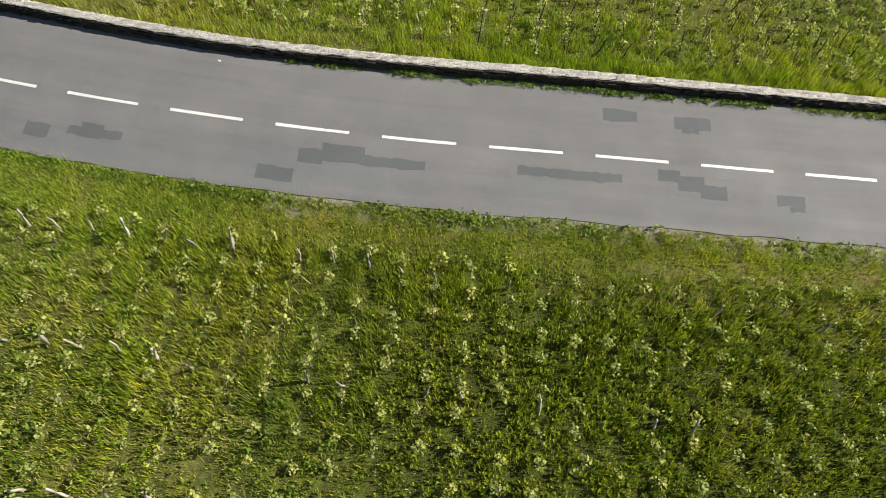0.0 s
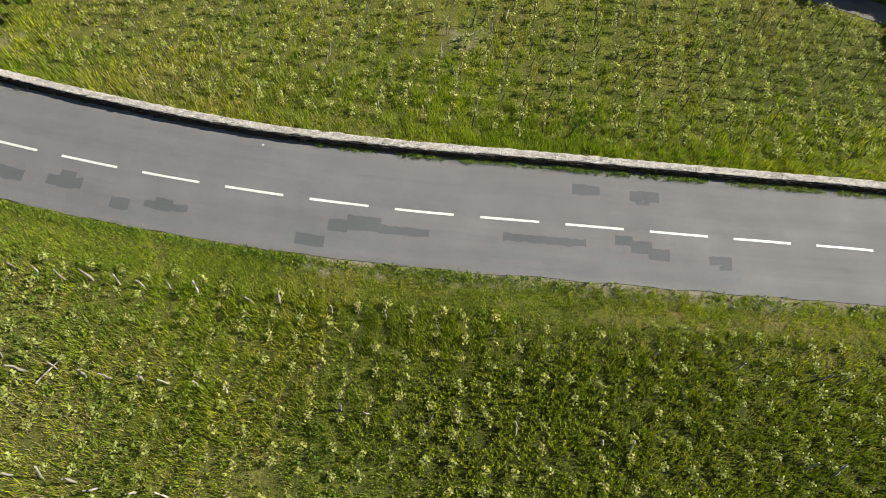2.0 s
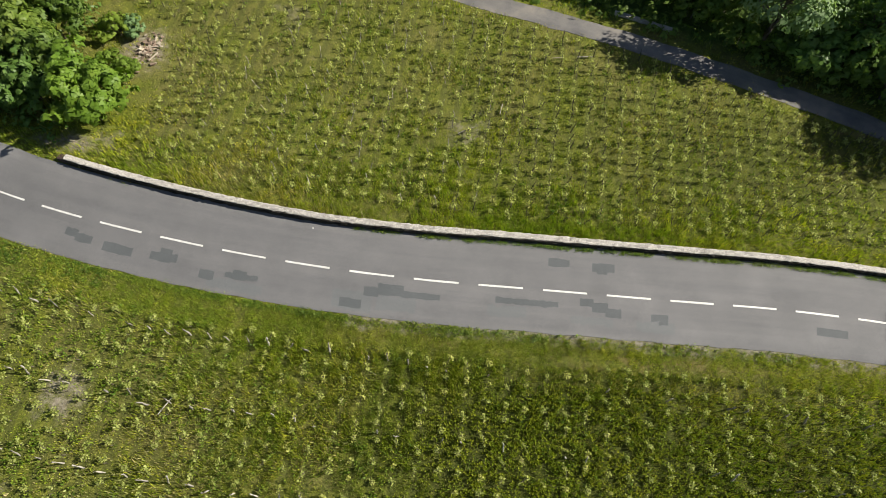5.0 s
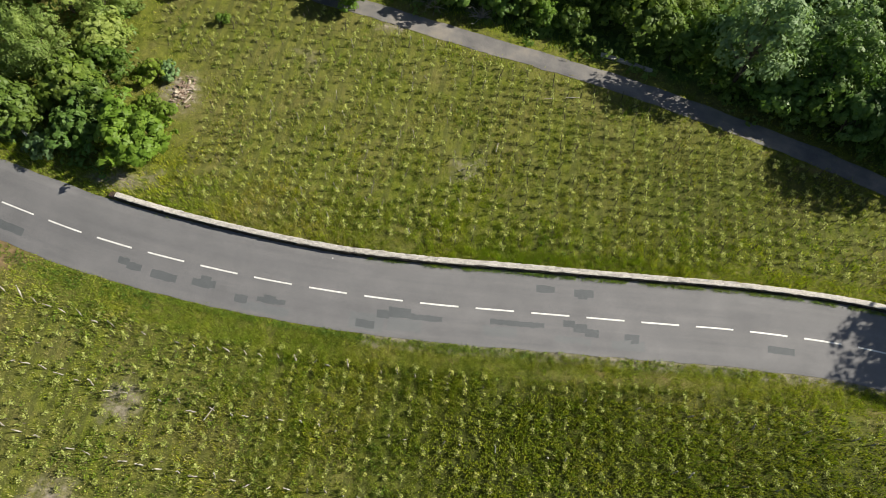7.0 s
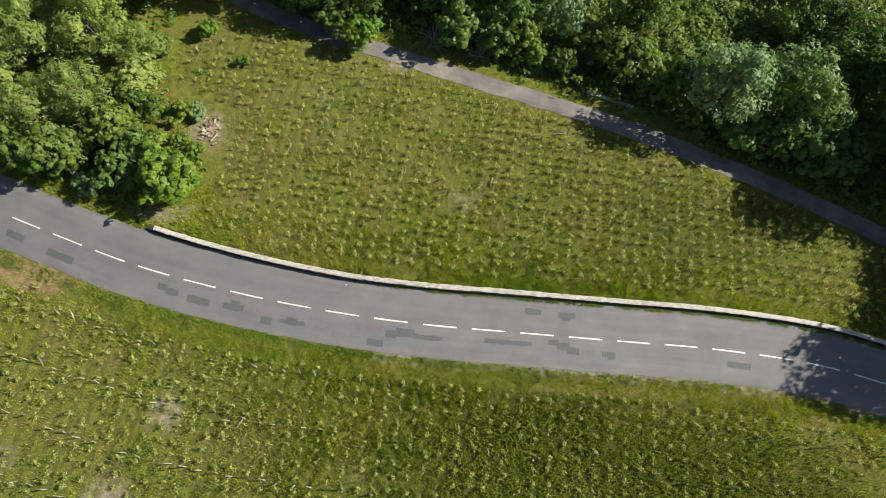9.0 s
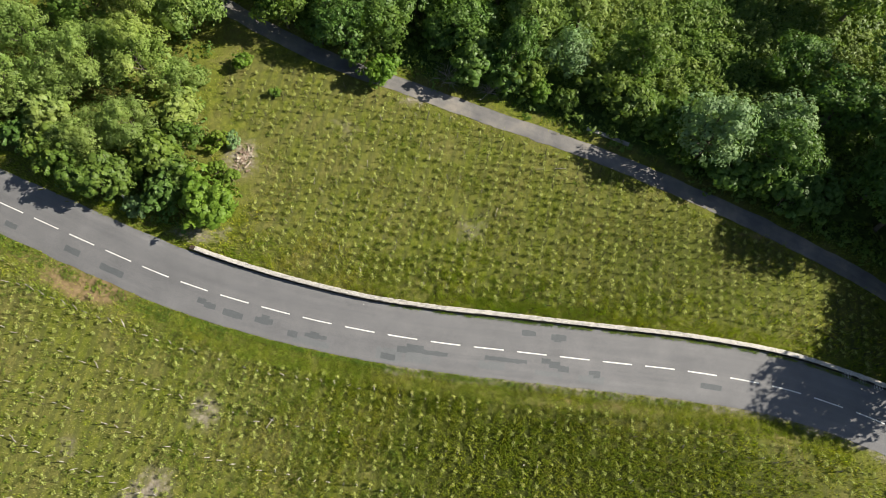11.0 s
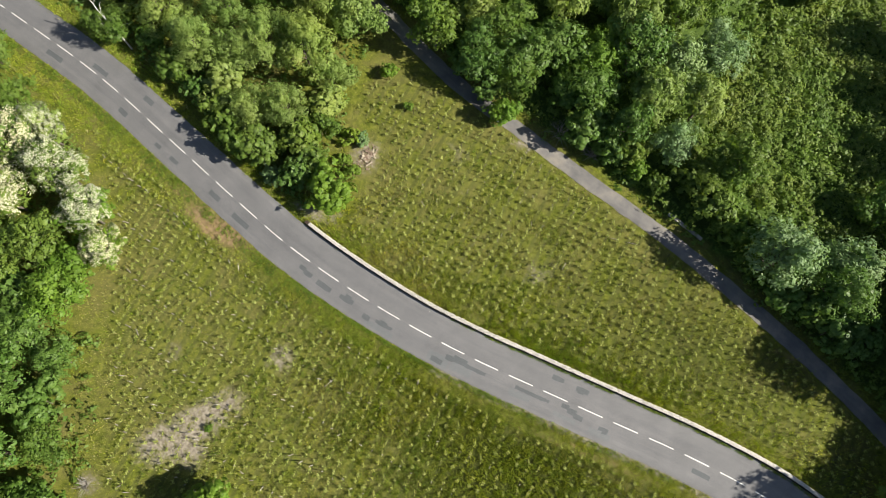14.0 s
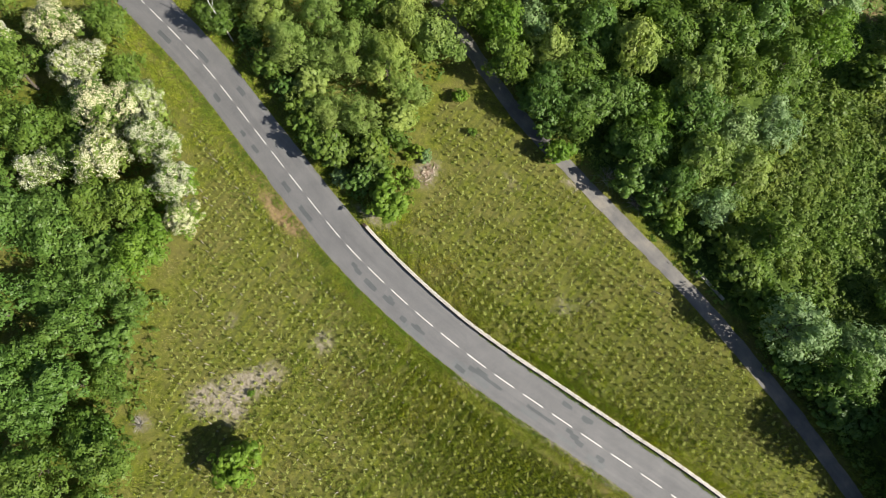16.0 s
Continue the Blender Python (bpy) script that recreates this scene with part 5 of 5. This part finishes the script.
def weeds(seed, n, box, inside, size, label, name="weeds", spread=0.11, tall=0.42, bare=-0.05):
    rng = np.random.default_rng(seed)
    xy = rng.uniform([box[0], box[2]], [box[1], box[3]], (n, 2))
    lush = np.array([noise.fractal(Vector((a * 0.16, b * 0.16, 9)), 1.0, 2.0, 3) for a, b in xy])
    xy = xy[inside(xy[:, 0], xy[:, 1]) & (lush + rng.normal(0, 0.25, n) > bare) & (dryness(xy[:, 0], xy[:, 1]) < 0.4)]
    c = np.repeat(np.column_stack([xy, land(xy[:, 0], xy[:, 1])]), 9, 0)
    k = len(c)
    p = c + np.column_stack([rng.normal(0, spread, (k, 2)), rng.uniform(0.05, tall, k)])
    up = rng.normal(0, 0.45, (k, 3)) + [0, 0, 1.0]
    up /= np.linalg.norm(up, axis=1, keepdims=True)
    side = np.cross(up, rng.normal(size=(k, 3)))
    side /= np.linalg.norm(side, axis=1, keepdims=True)
    s = (size * rng.uniform(0.5, 1.5, k))[:, None]
    v = np.stack([p - up * s * 0.5, p + side * s * 0.26, p + up * s * 0.6, p - side * s * 0.26], 1).reshape(-1, 3)
    f = np.arange(4 * k).reshape(k, 4)
    return tagged(part(name, mesh_np(name, v, f), M_WEED), label, "weeds", kind="stuff")


weeds(61, 9000, (-26, 32, -24, 18), south_vines, 0.14, "broad-leaved weeds between the vines")
weeds(62, 9000, (-48, 46, -40, 28), lambda x, y: south_vines(x, y) | north_vines(x, y), 0.16, "broad-leaved weeds in the far rows")


def herbs(seed, n, box, size, tall, label):
    """Upright leafy herbs, each a sheaf of narrow leaves, crowding the lower vineyard with dark gaps between."""
    rng = np.random.default_rng(seed)
    xy = rng.uniform([box[0], box[2]], [box[1], box[3]], (n, 2))
    gap = np.array([noise.noise(Vector((a * 1.1, b * 1.1, 21))) for a, b in xy])
    xy = xy[south_vines(xy[:, 0], xy[:, 1]) & (blob(xy[:, 0], xy[:, 1], HERBS) > rng.uniform(0.15, 0.9, n)) & (gap > -0.22)]
    leaves = 10
    h = np.repeat(tall * rng.uniform(0.55, 1.25, len(xy)), leaves)
    c = np.repeat(np.column_stack([xy, land(xy[:, 0], xy[:, 1])]), leaves, 0)
    k = len(c)
    az = rng.uniform(0, 2 * math.pi, k)
    out = np.column_stack([np.cos(az), np.sin(az), np.zeros(k)])
    side = np.column_stack([-np.sin(az), np.cos(az), np.zeros(k)]) * (size * 0.13 * rng.uniform(0.7, 1.3, k))[:, None]
    foot = c + [0, 0, 1] * (h * rng.uniform(0.25, 0.85, k))[:, None]
    lift = rng.uniform(0.9, 2.0, k)
    tip = foot + (out + np.column_stack([np.zeros((k, 2)), lift])) * (size * rng.uniform(0.6, 1.2, k))[:, None] * 0.55
    mid = foot * 0.5 + tip * 0.5
    v = np.stack([foot, mid - side, tip, mid + side], 1).reshape(-1, 3)
    return tagged(part("herbs", mesh_np("herbs", v, np.arange(4 * k).reshape(k, 4)), M_HERB), label, "herbs", kind="stuff")


herbs(67, 33000, (-4, 40, -27, -6), 0.16, 0.36, "upright yellow-green herbs crowding the lower vine rows")

# ---- things by the end of the wall and in the meadow ----
for x, y, sc in ((-25.2, 19.0, 0.95), (-23.2, 14.9, 1.0), (-24.6, 15.6, 0.8)):
    tree("mound", x, y, sc, "olive", "shrub", "low rounded olive-green shrub beside the rubble heap", "shrub", "shrubs")
tree("bush", -24.0, 19.4, 0.6, "silver", "shrub", "low grey-green shrub beside the rubble heap", "shrub", "shrubs")
heap_rng = np.random.default_rng(71)
heap = thing("wood_heap", pose(-22.3, 17.6, float(land(-22.3, 17.6))), "heap of pale rubble and broken planks on bare earth", "wood heap")
for k in range(9):
    l = heap_rng.uniform(0.3, 1.1)
    ob = part("plank", box_bm(l, heap_rng.uniform(0.08, 0.2), 0.035, heap_rng, 0.004, 0.004), M_PLANK, heap)
    ob.matrix_basis = pose(heap_rng.normal(0.2, 0.4), heap_rng.normal(0.4, 0.6), 0.06 + 0.02 * k, heap_rng.normal(0, 8), heap_rng.normal(0, 9), heap_rng.uniform(0, 180))
for k in range(130):
    sz = heap_rng.uniform(0.06, 0.2) if k % 9 else heap_rng.uniform(0.22, 0.34)
    ob = part("rubble_stone", box_bm(sz, sz * 0.8, sz * 0.5, heap_rng, 0.03 * sz * 4, 0.05 * sz), M_RUBBLE if k % 4 else M_PLANK, heap)
    ob.matrix_basis = pose(heap_rng.normal(-0.1, 0.5), heap_rng.normal(0, 0.75), heap_rng.uniform(0, 0.16), 0, 0, heap_rng.uniform(0, 360))

# low stone edging on the far side of the lane
edging = thing("stone_edging", pose(0, 0, 0), "short low stone edging beside the farm lane", "edging")
for k in range(10):
    ss = -1.0 + k * 0.5
    p = LANE.at(ss + 0.2, 2.75)
    ob = part("edging_stone", COPING[k % 9], None, edging)
    ob.matrix_basis = pose(p[0], p[1], float(land(*p)) + 0.05, 0, 3, math.degrees(LANE.turn(ss + 0.2))) @ Matrix.Diagonal((0.52, 0.4, 2.6, 1))

# white bent-metal brackets on the wall at the bend
for k, ss in enumerate((41.4, 42.9, 44.5)):
    p = ROAD.at(ss, wall_off(ss) - 0.3)
    br = thing("wall_bracket", pose(p[0], p[1], float(land(*p)) + 0.36, 0, 0, math.degrees(ROAD.turn(ss))), "white bent-metal bracket hung on the road wall", "bracket", "wall brackets")
    for dx in (-0.28, 0, 0.28):
        v, f = tube([((dx, 0.18, 0.12), 0.02), ((dx + 0.05, 0.0, 0.16), 0.02), ((dx + 0.1, -0.3, 0.1), 0.02), ((dx + 0.02, -0.38, -0.1), 0.02), ((dx, 0.05, -0.12), 0.02)])
        part("hoop", mesh_np("hoop", *join([(v, f)])), M_METAL, br)
    v, f = tube([((-0.4, 0.0, 0.16), 0.018), ((0.5, 0.0, 0.16), 0.018)])
    part("rail", mesh_np("rail", *join([(v, f)])), M_METAL, br)
p = ROAD.at(46.2, wall_off(46.2) - 0.55)
pot = thing("flower_pot", pose(p[0], p[1], float(land(*p))), "terracotta-orange pot standing at the wall's foot", "pot")
v, f = tube([((0, 0, 0), 0.2), ((0, 0, 0.3), 0.3), ((0, 0, 0.42), 0.34), ((0, 0, 0.42), 0.28), ((0, 0, 0.3), 0.24)])
part("pot_body", mesh_np("pot_body", *join([(v, f)])), M_ORANGE, pot)
